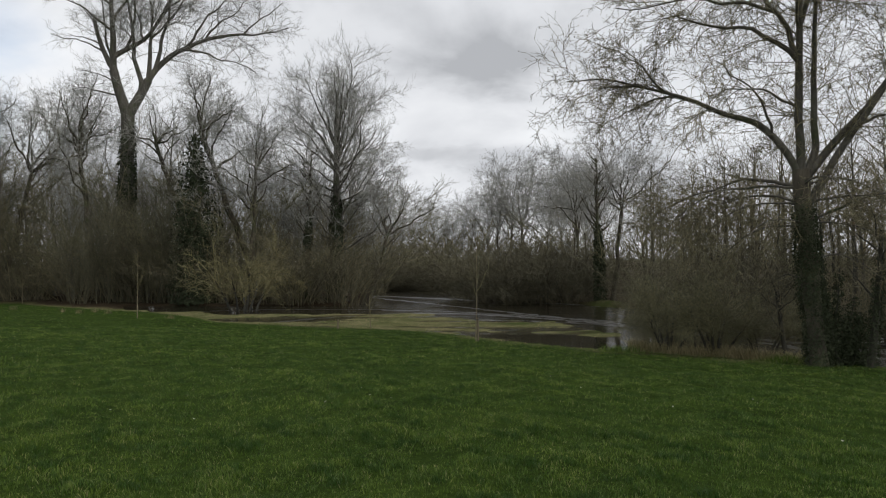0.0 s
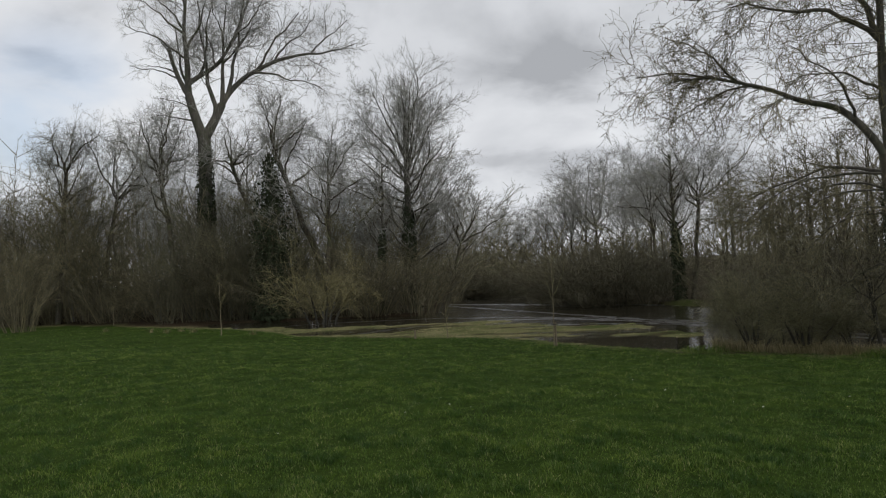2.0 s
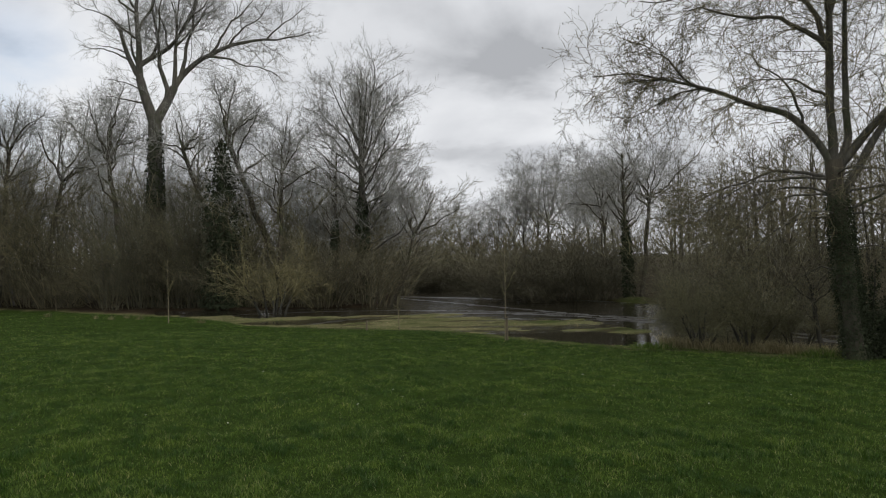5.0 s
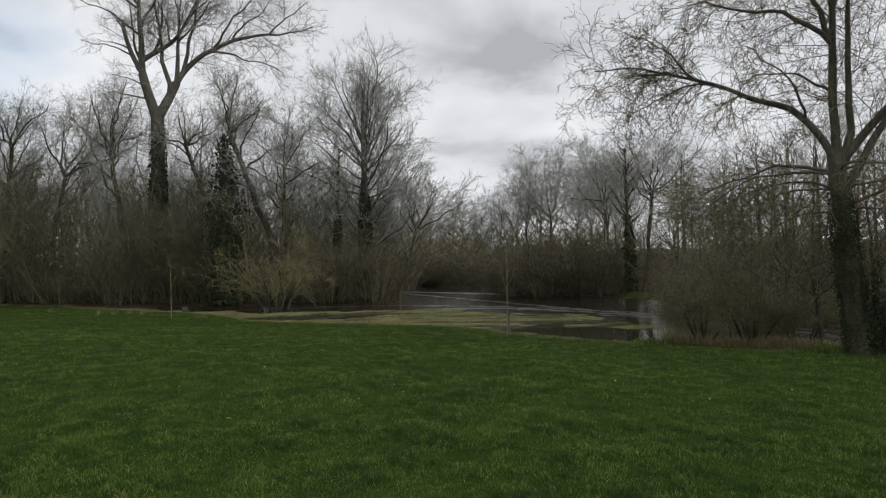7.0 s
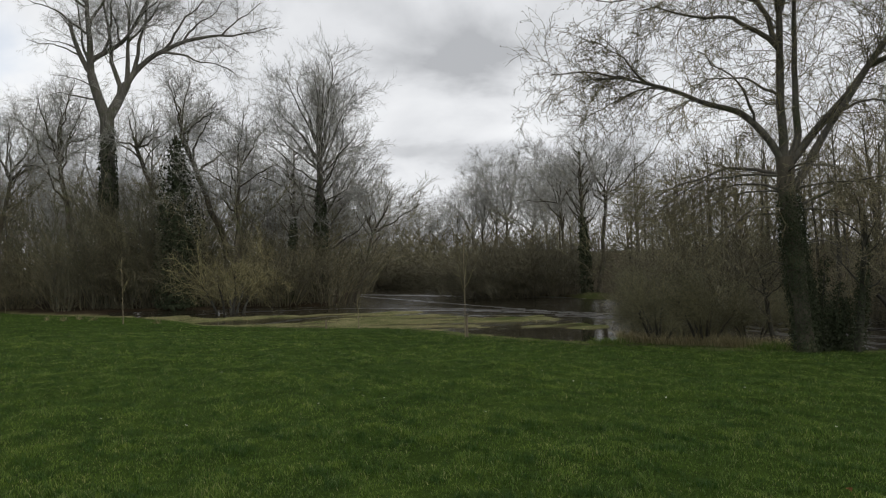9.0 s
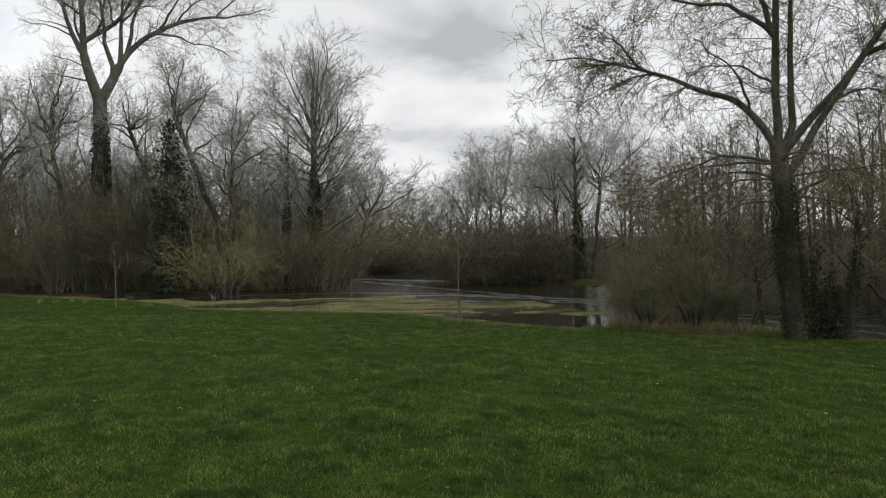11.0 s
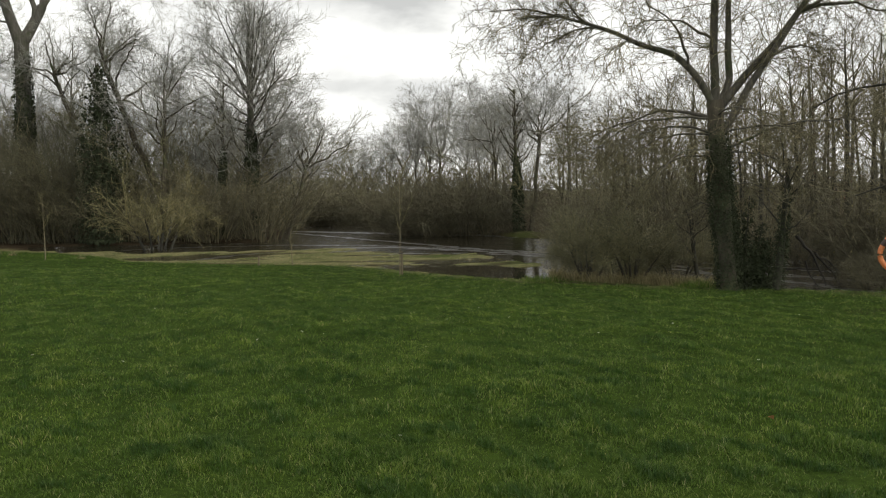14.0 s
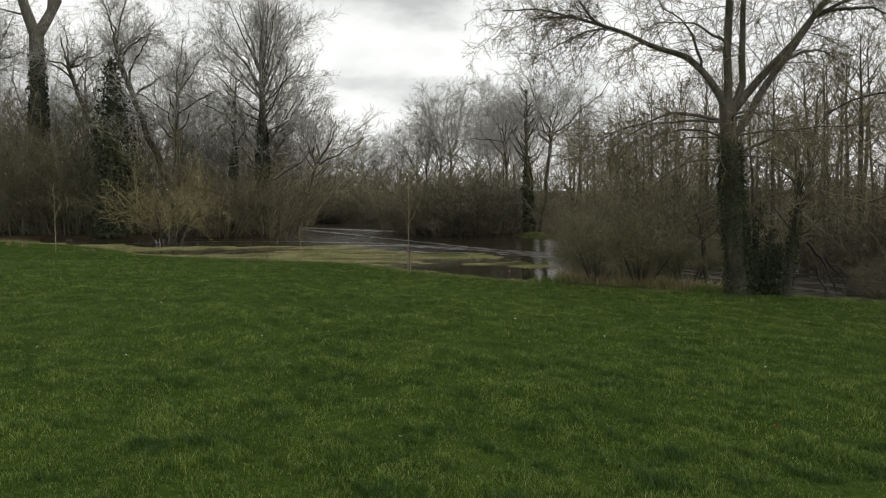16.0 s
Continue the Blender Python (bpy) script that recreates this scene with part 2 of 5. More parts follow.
def water_material():
    def build(nt, N, L, b):
        tc, mp = N("ShaderNodeTexCoord"), N("ShaderNodeMapping")
        mp.inputs["Scale"].default_value = (0.35, 1.0, 1.0)
        mp.inputs["Rotation"].default_value = (0, 0, rad(8))
        L(tc.outputs["Object"], mp.inputs[0])
        rip = N("ShaderNodeTexNoise"); rip.inputs["Scale"].default_value = 3.0; rip.inputs["Detail"].default_value = 3.0
        L(mp.outputs[0], rip.inputs["Vector"])
        mp2 = N("ShaderNodeMapping"); mp2.inputs["Scale"].default_value = (0.08, 0.85, 1.0)
        mp2.inputs["Rotation"].default_value = (0, 0, rad(-14))
        L(tc.outputs["Object"], mp2.inputs[0])
        cur = N("ShaderNodeTexNoise"); cur.inputs["Scale"].default_value = 1.0; cur.inputs["Detail"].default_value = 3.0
        L(mp2.outputs[0], cur.inputs["Vector"])
        r = N("ShaderNodeMapRange")
        r.inputs[1].default_value, r.inputs[2].default_value = 0.50, 0.64
        r.inputs[3].default_value, r.inputs[4].default_value = 0.34, 0.85
        L(cur.outputs["Fac"], r.inputs[0])
        bp = N("ShaderNodeBump"); bp.inputs["Distance"].default_value = 0.085
        # the pool behind the meadow's edge lies sheltered and calm
        pos = N("ShaderNodeSeparateXYZ"); L(tc.outputs["Object"], pos.inputs[0])
        calm = N("ShaderNodeMapRange"); calm.interpolation_type = "SMOOTHSTEP"
        calm.inputs[1].default_value, calm.inputs[2].default_value = 27.0, 34.0
        calm.inputs[3].default_value, calm.inputs[4].default_value = 0.05, 1.0
        L(pos.outputs[1], calm.inputs[0])
        flow = N("ShaderNodeMapRange"); flow.interpolation_type = "SMOOTHSTEP"
        flow.inputs[1].default_value, flow.inputs[2].default_value = 7.0, 9.0
        flow.inputs[4].default_value = 1.0
        L(pos.outputs[0], flow.inputs[0])
        open_water = N("ShaderNodeMath"); open_water.operation = "MAXIMUM"
        L(calm.outputs[0], open_water.inputs[0]); L(flow.outputs[0], open_water.inputs[1])
        stir = N("ShaderNodeMath"); stir.operation = "MULTIPLY"
        L(r.outputs[0], stir.inputs[0]); L(open_water.outputs[0], stir.inputs[1])
        def sums(op, a, c):
            q = N("ShaderNodeMath"); q.operation = op
            for k, v in enumerate((a, c)):
                if isinstance(v, (int, float)):
                    q.inputs[k].default_value = v
                else:
                    L(v, q.inputs[k])
            return q.outputs[0]

        # broken lines of quick water where the current runs
        total, quick = sums("MAXIMUM", stir.outputs[0], flow.outputs[0]), None
        for x0, y0, slope, curve, half in ((-1.3, 43.0, 0.0, -0.14, 1.3), (-2.5, 46.5, -0.6, -0.05, 0.7), (-0.8, 53.4, -2.4, 0.0, 1.3), (-3.0, 66.0, -1.2, 0.0, 2.4), (2.6, 37.0, -0.5, -0.10, 0.5)):
            dx = sums("SUBTRACT", pos.outputs[0], x0)
            line = sums("ADD", sums("MULTIPLY", dx, slope), sums("MULTIPLY", sums("MULTIPLY", dx, dx), curve))
            off = sums("SUBTRACT", sums("SUBTRACT", pos.outputs[1], y0), line)
            off = sums("ADD", off, sums("MULTIPLY", sums("SUBTRACT", cur.outputs["Fac"], 0.5), 3.0))
            lane = N("ShaderNodeMapRange"); lane.interpolation_type = "SMOOTHSTEP"
            lane.inputs[1].default_value, lane.inputs[2].default_value = half, 0.0
            lane.inputs[3].default_value, lane.inputs[4].default_value = 0.0, 1.0
            L(sums("ABSOLUTE", off, 0.0), lane.inputs[0])
            gate = N("ShaderNodeMapRange"); gate.interpolation_type = "SMOOTHSTEP"
            gate.inputs[1].default_value, gate.inputs[2].default_value = 0.30, 0.48
            L(rip.outputs["Fac"], gate.inputs[0])
            run = sums("MULTIPLY", lane.outputs[0], gate.outputs[0])
            total = sums("MAXIMUM", total, run)
            quick = run if quick is None else sums("MAXIMUM", quick, run)
        L(total, bp.inputs["Strength"]); L(rip.outputs["Fac"], bp.inputs["Height"]); L(bp.outputs[0], b.inputs["Normal"])
        b.inputs["Base Color"].default_value = (0.022, 0.019, 0.012, 1)
        ro = N("ShaderNodeMapRange")
        ro.inputs[1].default_value, ro.inputs[2].default_value = 0.05, 0.9
        ro.inputs[3].default_value, ro.inputs[4].default_value = 0.02, 0.18
        L(stir.outputs[0], ro.inputs[0]); L(sums("ADD", sums("ADD", ro.outputs[0], sums("MULTIPLY", flow.outputs[0], 0.06)), sums("MULTIPLY", quick, 0.33)), b.inputs["Roughness"])
        b.inputs["IOR"].default_value = 1.33
    return material("flood_water", build)


M_GROUND, M_WATER = ground_material(), water_material()
M_BARK_GREY = bark("grey_bark", (0.11, 0.105, 0.095), (0.26, 0.25, 0.23), (0.08, 0.095, 0.045))
M_BARK_DARK = bark("dark_bark", (0.050, 0.043, 0.032), (0.133, 0.118, 0.090), (0.075, 0.090, 0.038))
M_BARK_WET = bark("damp_bark", (0.027, 0.026, 0.020), (0.078, 0.076, 0.058))
M_BARK_LIMB = bark("limb_bark", (0.060, 0.056, 0.048), (0.165, 0.155, 0.130), (0.060, 0.070, 0.034))
M_BARK_BLACK = bark("sodden_bark", (0.010, 0.009, 0.007), (0.030, 0.027, 0.021))
M_BARK_PALE = bark("pale_bark", (0.17, 0.145, 0.09), (0.35, 0.30, 0.20))
# grey of the trees across the water, paler to put distance haze into the colour
M_TWIG_GREY_HAZED = twig("hazed_grey_twigs", (0.198, 0.198, 0.181), (0.430, 0.431, 0.401))
M_TWIG_DARK = twig("dark_twigs", (0.088, 0.080, 0.047), (0.252, 0.226, 0.130))
M_TWIG_BROWN = twig("brown_twigs", (0.093, 0.089, 0.048), (0.261, 0.249, 0.134))
M_TWIG_TAN = twig("tan_twigs", (0.108, 0.095, 0.041), (0.281, 0.258, 0.122))
M_TWIG_RUSSET = twig("russet_twigs", (0.080, 0.076, 0.047), (0.182, 0.175, 0.108))
M_TWIG_SALLOW = twig("sallow_twigs", (0.063, 0.058, 0.035), (0.169, 0.155, 0.094))
M_BUD = twig("buds", (0.10, 0.070, 0.030), (0.20, 0.16, 0.07))
M_CATKIN = twig("olive_catkins", (0.12, 0.11, 0.035), (0.24, 0.22, 0.08))
M_BUD_RED = twig("red_catkins", (0.16, 0.065, 0.040), (0.25, 0.12, 0.07))
M_IVY = leafy("ivy_leaves", [(0.0, (0.032, 0.040, 0.020)), (0.7, (0.043, 0.055, 0.027)), (1.0, (0.055, 0.068, 0.034))],
              [(0.3, (0.7, 0.7, 0.7)), (0.7, (1.1, 1.1, 1.1))], 0.9, 0.1)
M_GRASS = leafy("grass_blades", [(0.0, (0.050, 0.095, 0.013)), (0.50, (0.090, 0.153, 0.022)), (0.86, (0.139, 0.201, 0.041)), (0.95, (0.215, 0.250, 0.085)), (1.0, (0.33, 0.32, 0.16))],
                [(0.36, (0.66, 0.76, 0.70)), (0.48, (0.98, 0.98, 0.98)), (0.64, (1.16, 1.10, 1.02))], 0.6, 0.3, 2.2, [(0.35, (0.82, 0.86, 0.84)), (0.65, (1.22, 1.15, 1.08))], (0.24, 0.42, 0.30))
M_STRAW = leafy("dead_grass", [(0.0, (0.15, 0.135, 0.060)), (0.6, (0.35, 0.305, 0.160)), (1.0, (0.54, 0.47, 0.28))],
                [(0.3, (0.7, 0.7, 0.7)), (0.7, (1.1, 1.1, 1.1))], 0.8, 0.2)
M_MARSH = leafy("marsh_blades", [(0.0, (0.084, 0.094, 0.036)), (0.5, (0.175, 0.170, 0.080)), (1.0, (0.40, 0.36, 0.23))],
                [(0.38, (0.5, 0.58, 0.5)), (0.62, (1.35, 1.2, 1.1))], 0.6, 0.2, 1.6)
M_WHITE = plain("white_petals", (0.66, 0.65, 0.58), 0.6)
M_LEAF_BROWN = plain("dry_leaf", (0.38, 0.17, 0.075), 0.7, scale=30)
M_STAKE = plain("stake_wood", (0.17, 0.135, 0.090), 0.85, relief=0.01)
M_ORANGE = plain("orange_paint", (0.62, 0.195, 0.065), 0.5, scale=9, vary=0.20)
M_WORN = plain("worn_steel", (0.07, 0.05, 0.045), 0.6, 0.5, scale=20)
M_ROPE = plain("purple_rope", (0.070, 0.045, 0.090), 0.9, scale=40, relief=0.005)
M_ROPE_PINK = plain("faded_rope", (0.40, 0.22, 0.20), 0.9, scale=40, relief=0.005)
M_STRAP = plain("rubber_strap", (0.03, 0.03, 0.03), 0.7)


# ---- mesh helpers ----
def mesh_arrays(name, V, faces, mat, smooth=True):
    """A mesh from vertices (n,3) and faces (m,k) of one or two sizes."""
    me = bpy.data.meshes.new(name)
    faces = [f for f in faces if len(f)]
    me.vertices.add(len(V))
    me.vertices.foreach_set("co", np.asarray(V, np.float32).ravel())
    tot = np.concatenate([np.full(len(f), f.shape[1], np.int32) for f in faces])
    idx = np.concatenate([f.ravel() for f in faces]).astype(np.int32)
    me.loops.add(len(idx)); me.polygons.add(len(tot))
    me.loops.foreach_set("vertex_index", idx)
    me.polygons.foreach_set("loop_start", np.concatenate([[0], np.cumsum(tot)[:-1]]).astype(np.int32))
    me.polygons.foreach_set("use_smooth", np.full(len(tot), smooth))
    me.update(calc_edges=True)
    me.materials.append(mat)
    return me


def tube_arrays(groups):
    """groups: (P (M,n,3), R (M,n), sides). Tapered tubes joined into one vertex and quad array."""
    Vs, Fs, base = [], [], 0
    for P, R, k in groups:
        if len(P) == 0:
            continue
        M, n, _ = P.shape
        T = np.gradient(P, axis=1)
        T /= np.linalg.norm(T, axis=2, keepdims=True) + 1e-9
        mean = T.mean(axis=1)
        ref = np.where(np.abs(mean[:, 2:3]) > 0.8, np.array([[1.0, 0, 0]]), np.array([[0, 0, 1.0]]))
        A = np.cross(T, ref[:, None, :]); A /= np.linalg.norm(A, axis=2, keepdims=True) + 1e-9
        B = np.cross(T, A)
        th = np.arange(k) * 2 * np.pi / k
        V = P[:, :, None, :] + R[:, :, None, None] * (A[:, :, None, :] * np.cos(th)[None, None, :, None] + B[:, :, None, :] * np.sin(th)[None, None, :, None])
        Vs.append(V.reshape(-1, 3))
        i = (np.arange(M) * n * k)[:, None, None] + (np.arange(n - 1) * k)[None, :, None] + np.arange(k)[None, None, :]
        j = (np.arange(M) * n * k)[:, None, None] + (np.arange(n - 1) * k)[None, :, None] + ((np.arange(k) + 1) % k)[None, None, :]
        Fs.append(np.stack([i, j, j + k, i + k], -1).reshape(-1, 4) + base)
        base += M * n * k
    return np.concatenate(Vs), np.concatenate(Fs)


def tubes(name, groups, mat):
    V, F = tube_arrays(groups)
    return mesh_arrays(name, V, [F], mat)


def part(name, me, parent, label=""):
    ob = new(name, me)
    ob.parent = parent
    return tagged(ob, label) if label else ob


# ---- growth of bare branches ----
def arc(start, az, e0, e1, length, r0, r1, n=9, wob=0.05, rng=None, gnarl=0.0):
    """A limb: it heads to az (0 ahead, 90 to the right) and its rise turns from e0 to e1 degrees on the way."""
    rng = rng or np.random.default_rng(1)
    p, pts = np.array(start, float), []
    step = length / (n - 1)
    for k in range(n):
        pts.append(p.copy())
        e = rad(e0 + (e1 - e0) * k / (n - 1))
        d = np.array([math.sin(rad(az)) * math.cos(e), math.cos(rad(az)) * math.cos(e), math.sin(e)])
        p = p + step * (d + rng.normal(0, wob, 3))
    u = np.linspace(0, 1, n)
    pts = np.array(pts)
    if gnarl:
        # bends to and fro across the limb, none at its foot
        for k in (1.3, 2.4, 3.7):
            side = np.cross(pts[-1] - pts[0], rng.normal(0, 1, 3))
            side /= np.linalg.norm(side) + 1e-9
            ph = rng.uniform(0, 6.28)
            pts = pts + side * (gnarl * length / k * (np.sin(6.28 * k * u + ph) - math.sin(ph)))[:, None]
    return pts, r1 + (r0 - r1) * (1 - u) ** 1.35


def sprout(rng, P, R, dens, t0, t1, angle, ratio, n, wander, lift, lmin=0.15, lmax=9.0, thin=0.7, rmin=0.004, fall=0.2, flat=0.0, bias=0.75, rk=0.012):
    """Side shoots on every branch: dens a metre, leaving at about angle degrees, ratio times as long as the parent."""
    M, m, _ = P.shape
    seg = np.linalg.norm(np.diff(P, axis=1), axis=2)
    Lp = seg.sum(1)
    cnt = np.maximum(1, rng.poisson(dens * Lp * (t1 - t0)))
    idx = np.repeat(np.arange(M), cnt)
    K = len(idx)
    t = t0 + (t1 - t0) * rng.random(K) ** bias
    f = t * (m - 1); i0 = np.minimum(f.astype(int), m - 2); fr = (f - i0)[:, None]
    pos = P[idx, i0] * (1 - fr) + P[idx, i0 + 1] * fr
    tan = P[idx, i0 + 1] - P[idx, i0]
    tan /= np.linalg.norm(tan, axis=1, keepdims=True) + 1e-9
    rp = R[idx, i0] * (1 - fr[:, 0]) + R[idx, i0 + 1] * fr[:, 0]
    v = rng.normal(0, 1, (K, 3))
    v[:, 2] *= 1 - flat
    v -= (v * tan).sum(1, keepdims=True) * tan
    v /= np.linalg.norm(v, axis=1, keepdims=True) + 1e-9
    a = np.radians(rng.normal(angle, angle * 0.22, K))[:, None]
    d = np.cos(a) * tan + np.sin(a) * v
    ln = np.clip(ratio * Lp[idx] * (1 - fall * t) * rng.uniform(0.55, 1.25, K), lmin, lmax)
    C = np.zeros((K, n, 3)); C[:, 0] = pos
    for s in range(1, n):
        d = d + rng.normal(0, wander, (K, 3)); d[:, 2] += lift
        d /= np.linalg.norm(d, axis=1, keepdims=True)
        C[:, s] = C[:, s - 1] + d * (ln / (n - 1))[:, None]
    r0 = np.maximum(np.minimum(rp * thin, ln * rk + 0.002), rmin)
    return C, r0[:, None] * np.linspace(1, 0.35, n)[None, :].clip(0) + 0


def buds_mesh(name, rng, P, mat, share=0.7, size=0.02):
    """Small pointed buds at the ends of twigs."""
    tips = P[:, -1][rng.random(len(P)) < share]
    dirs = rng.normal(0, 1, (len(tips), 3)); dirs[:, 2] += 0.6
    dirs /= np.linalg.norm(dirs, axis=1, keepdims=True)
    s = size * rng.uniform(0.7, 1.4, len(tips))
    Q = np.stack([tips + dirs * (q * s)[:, None] for q in (0.0, 0.5, 1.0, 1.8)], 1)
    R = s[:, None] * np.array([[0.12, 0.42, 0.36, 0.04]])
    return tubes(name, [(Q, R, 3)], mat)


def ivy_mesh(name, rng, P, R, count, t0, t1, puff, size, taper=0.7):
    """Ivy: folded leaves in ragged clumps that cling to the stem."""
    n, K = len(P), 90
    ct = t0 + (t1 - t0) * rng.random(K) ** 1.2
    cth, cout = rng.uniform(0, 2 * np.pi, K), puff * rng.uniform(0.0, 1.05, K) ** 1.2 * np.sin(np.pi * (0.22 + 0.74 * (ct - t0) / (t1 - t0)))
    k = rng.integers(0, K, count)
    spread = (0.22 + 0.5 * puff)
    long = np.linalg.norm(P[-1] - P[0])
    t = ct[k] + rng.normal(0, 1, count) * spread * 1.1 / long
    t = np.where((t > 0.99) | (t < 0), t0 + (ct[k] - t0) * rng.random(count), t)
    narrow = 1.12 - taper * np.clip((t - t0) / (t1 - t0), 0, 1)
    t = t * (n - 1)
    i = np.minimum(t.astype(int), n - 2); f = (t - i)[:, None]
    c = P[i] * (1 - f) + P[i + 1] * f
    r = R[i] * (1 - f[:, 0]) + R[i + 1] * f[:, 0]
    th = cth[k] + rng.normal(0, 1, count) * 0.75
    rr = r + 0.02 + np.abs(cout[k] + rng.normal(0, 1, count) * spread * 0.24) * narrow
    o = np.stack([np.cos(th), np.sin(th), np.zeros(count)], 1)
    c = c + o * rr[:, None]
    side = np.stack([-np.sin(th), np.cos(th), np.zeros(count)], 1) + rng.normal(0, 0.5, (count, 3))
    down = np.array([0, 0, -1.0]) + o * rng.uniform(0.1, 0.9, count)[:, None] + rng.normal(0, 0.4, (count, 3))
    s = (size * rng.uniform(0.6, 1.3, count))[:, None]
    V = np.stack([c, c + down * s * 0.5 + side * s * 0.5 + o * s * 0.2, c + down * s, c + down * s * 0.5 - side * s * 0.5 + o * s * 0.2], 1).reshape(-1, 3)
    b = np.arange(count)[:, None] * 4
    return mesh_arrays(name, V, [np.concatenate([b + [[0, 1, 2]], b + [[0, 2, 3]]])], M_IVY, False)


# ---- the lie of the land ----
EDGE_AZ = [-180, -60, -40, -31, -24.7, -18.5, -16, -14, -9.9, -4, 2, 7.9, 13.5, 20.6, 25.8, 31.2, 36.7, 45, 70, 180]
EDGE_R = [60, 87, 82, 72, 54.5, 43.5, 37.6, 35.3, 33.2, 30.7, 26.6, 23.8, 22.0, 21.3, 21.0, 20.4, 19.9, 19.6, 31, 60]
SHELF_AZ = [-180, -32, -25, -20, -16, -10, -4, 2, 8, 12, 14.5, 18, 45, 180]
SHELF_W = [2, 2, 1.5, 3, 8.0, 10.5, 11.5, 12, 11, 7.5, 3.0, 1.5, 1.2, 2]
FAR_AZ = [-180, -60, -31, -22, -14, -8, -6, -5, 0.3, 1.2, 3, 5, 8, 10.5, 12, 16, 20, 26, 32, 40, 180]
FAR_R = [99, 90, 75, 60, 53, 52, 56, 84, 84, 60, 57, 56, 55, 51, 48, 41, 35, 31, 30, 29, 38]


def wave(x, y, s, seed):
    """Cheap smooth noise in -1..1 from a few sines."""
    r = np.random.default_rng(seed)
    v = 0
    for k in range(6):
        a, ph, fq = r.uniform(0, 6.28), r.uniform(0, 6.28), s * r.uniform(0.5, 1.9)
        v = v + np.sin((x * math.cos(a) + y * math.sin(a)) * fq + ph)
    return v / 3.4


def smooth(a, b, v):
    t = np.clip((v - a) / (b - a), 0, 1)
    return t * t * (3 - 2 * t)


def land(x, y):
    """Height of the ground, and how much of it is wet grass and mud."""
    x, y = np.asarray(x, float), np.asarray(y, float)
    az, r = np.degrees(np.arctan2(x, y)), np.hypot(x, y)
    edge = np.interp(az, EDGE_AZ, EDGE_R) + 0.35 * wave(x, y, 0.55, 3)
    wide = np.interp(az, SHELF_AZ, SHELF_W)
    far = np.interp(az, FAR_AZ, FAR_R) + 1.0 * wave(x, y, 0.35, 5)
    field = -0.77 * np.clip(r / edge, 0, 1) ** 1.35 + 0.018 * wave(x, y, 0.9, 7) + 0.012 * wave(x, y, 2.6, 8) + (0.020 * wave(x, y, 5.2, 17) + 0.013 * wave(x, y, 9.5, 18)) * smooth(40, 14, r)
    shelf = WATER + 0.004 + 0.026 * wave(x * 0.35, y * 1.7, 0.8, 9) + 0.028 * wave(x * 0.4, y * 1.6, 2.2, 10) - 0.035 * smooth(0.25, 0.7, wave(x * 0.35, y * 1.6, 1.5, 21)) + 0.030 * wave(x * 0.6, y * 1.4, 4.5, 14) + 0.018 * wave(x * 0.7, y, 9.0, 15) + 0.04 * smooth(1, -8, x)
    # dips that hold water on the shelf: the long puddle and the pool
    px, py = -8.3, 38.8
    shelf = shelf - 0.30 * np.exp(-((x - px) / 2.6) ** 2 - ((y - py) / 1.5) ** 2)
    shelf = shelf + 0.07 * np.exp(-((x + 3.0) / 4.0) ** 2 - ((y - 35) / 2.0) ** 2)
    shelf = shelf - 0.22 * np.exp(-((x - 4.7) / 1.9) ** 2 - ((y - 25.2) / 1.9) ** 2)
    shelf = shelf - 0.10 * np.exp(-((x - 2.4) / 1.7) ** 2 - ((y - 29.0) / 1.3) ** 2)
    shelf = shelf - 0.10 * np.exp(-((x - 3.4) / 1.7) ** 2 - ((y - 31.6) / 0.9) ** 2)
    shelf = shelf + 0.075 * np.exp(-((x - 5.3) / 1.3) ** 2 - ((y - 29.7) / 0.9) ** 2)
    shelf = shelf + 0.070 * np.exp(-((x - 2.7) / 1.6) ** 2 - ((y - 34.2) / 0.8) ** 2)
    bed = WATER - 0.6 + 0.75 * smooth(-19.5, -23, az)
    wood = WATER + 0.10 + 0.08 * wave(x, y, 0.5, 11) + 0.4 * smooth(15, 60, r - far)
    hill = 3.0 * smooth(150, 520, r) + 14 * smooth(420, 2200, r)
    a = smooth(0.0, 1.6, r - edge)
    z = field * (1 - a) + shelf * a
    b = smooth(-0.4, 1.0, r - edge - wide + 1.1 * wave(x * 0.5, y, 1.2, 13) + 0.5 * wave(x * 0.6, y, 3.4, 16))
    z = z * (1 - b) + bed * b
    front = (np.abs(az) < 60)
    c = smooth(-1.5, 0.8, r - far)
    z2 = z * (1 - c) + wood * c
    back = z * (1 - a) + (-0.55) * a
    z = np.where(front, z2, back) + hill
    wet = np.where(front, smooth(-1.2, 0.6, r - edge + 0.5 * wave(x, y, 1.3, 12)), 0)
    # muddy runnels along the shelf, greener turf on the two low islands
    runnel = wet * smooth(0.15, 0.6, wave(x * 0.35, y * 1.6, 1.5, 21)) * smooth(-11, -4, x)
    wet = wet * (1 - 0.85 * np.exp(-((x - 5.3) / 1.3) ** 2 - ((y - 29.7) / 1.0) ** 2)) * (1 - 0.85 * np.exp(-((x - 2.9) / 1.4) ** 2 - ((y - 34.2) / 0.9) ** 2))
    mud = np.where(front, np.maximum(b, c), 0)
    mud = np.maximum(mud, 0.85 * runnel)
    far_turf = np.exp(-((x - 9.4) / 1.6) ** 2 - ((y - 49.5) / 2.6) ** 2)
    mud, wet, z = mud * (1 - 0.9 * far_turf), wet * (1 - 0.7 * far_turf), z + 0.25 * far_turf
    mud = np.maximum(mud, 0.9 * np.exp(-((x - 9.4) / 0.9) ** 2 - ((y - 13.2) / 0.5) ** 2))
    return z, wet, mud


def height(x, y):
    return float(land(np.array([x]), np.array([y]))[0][0])


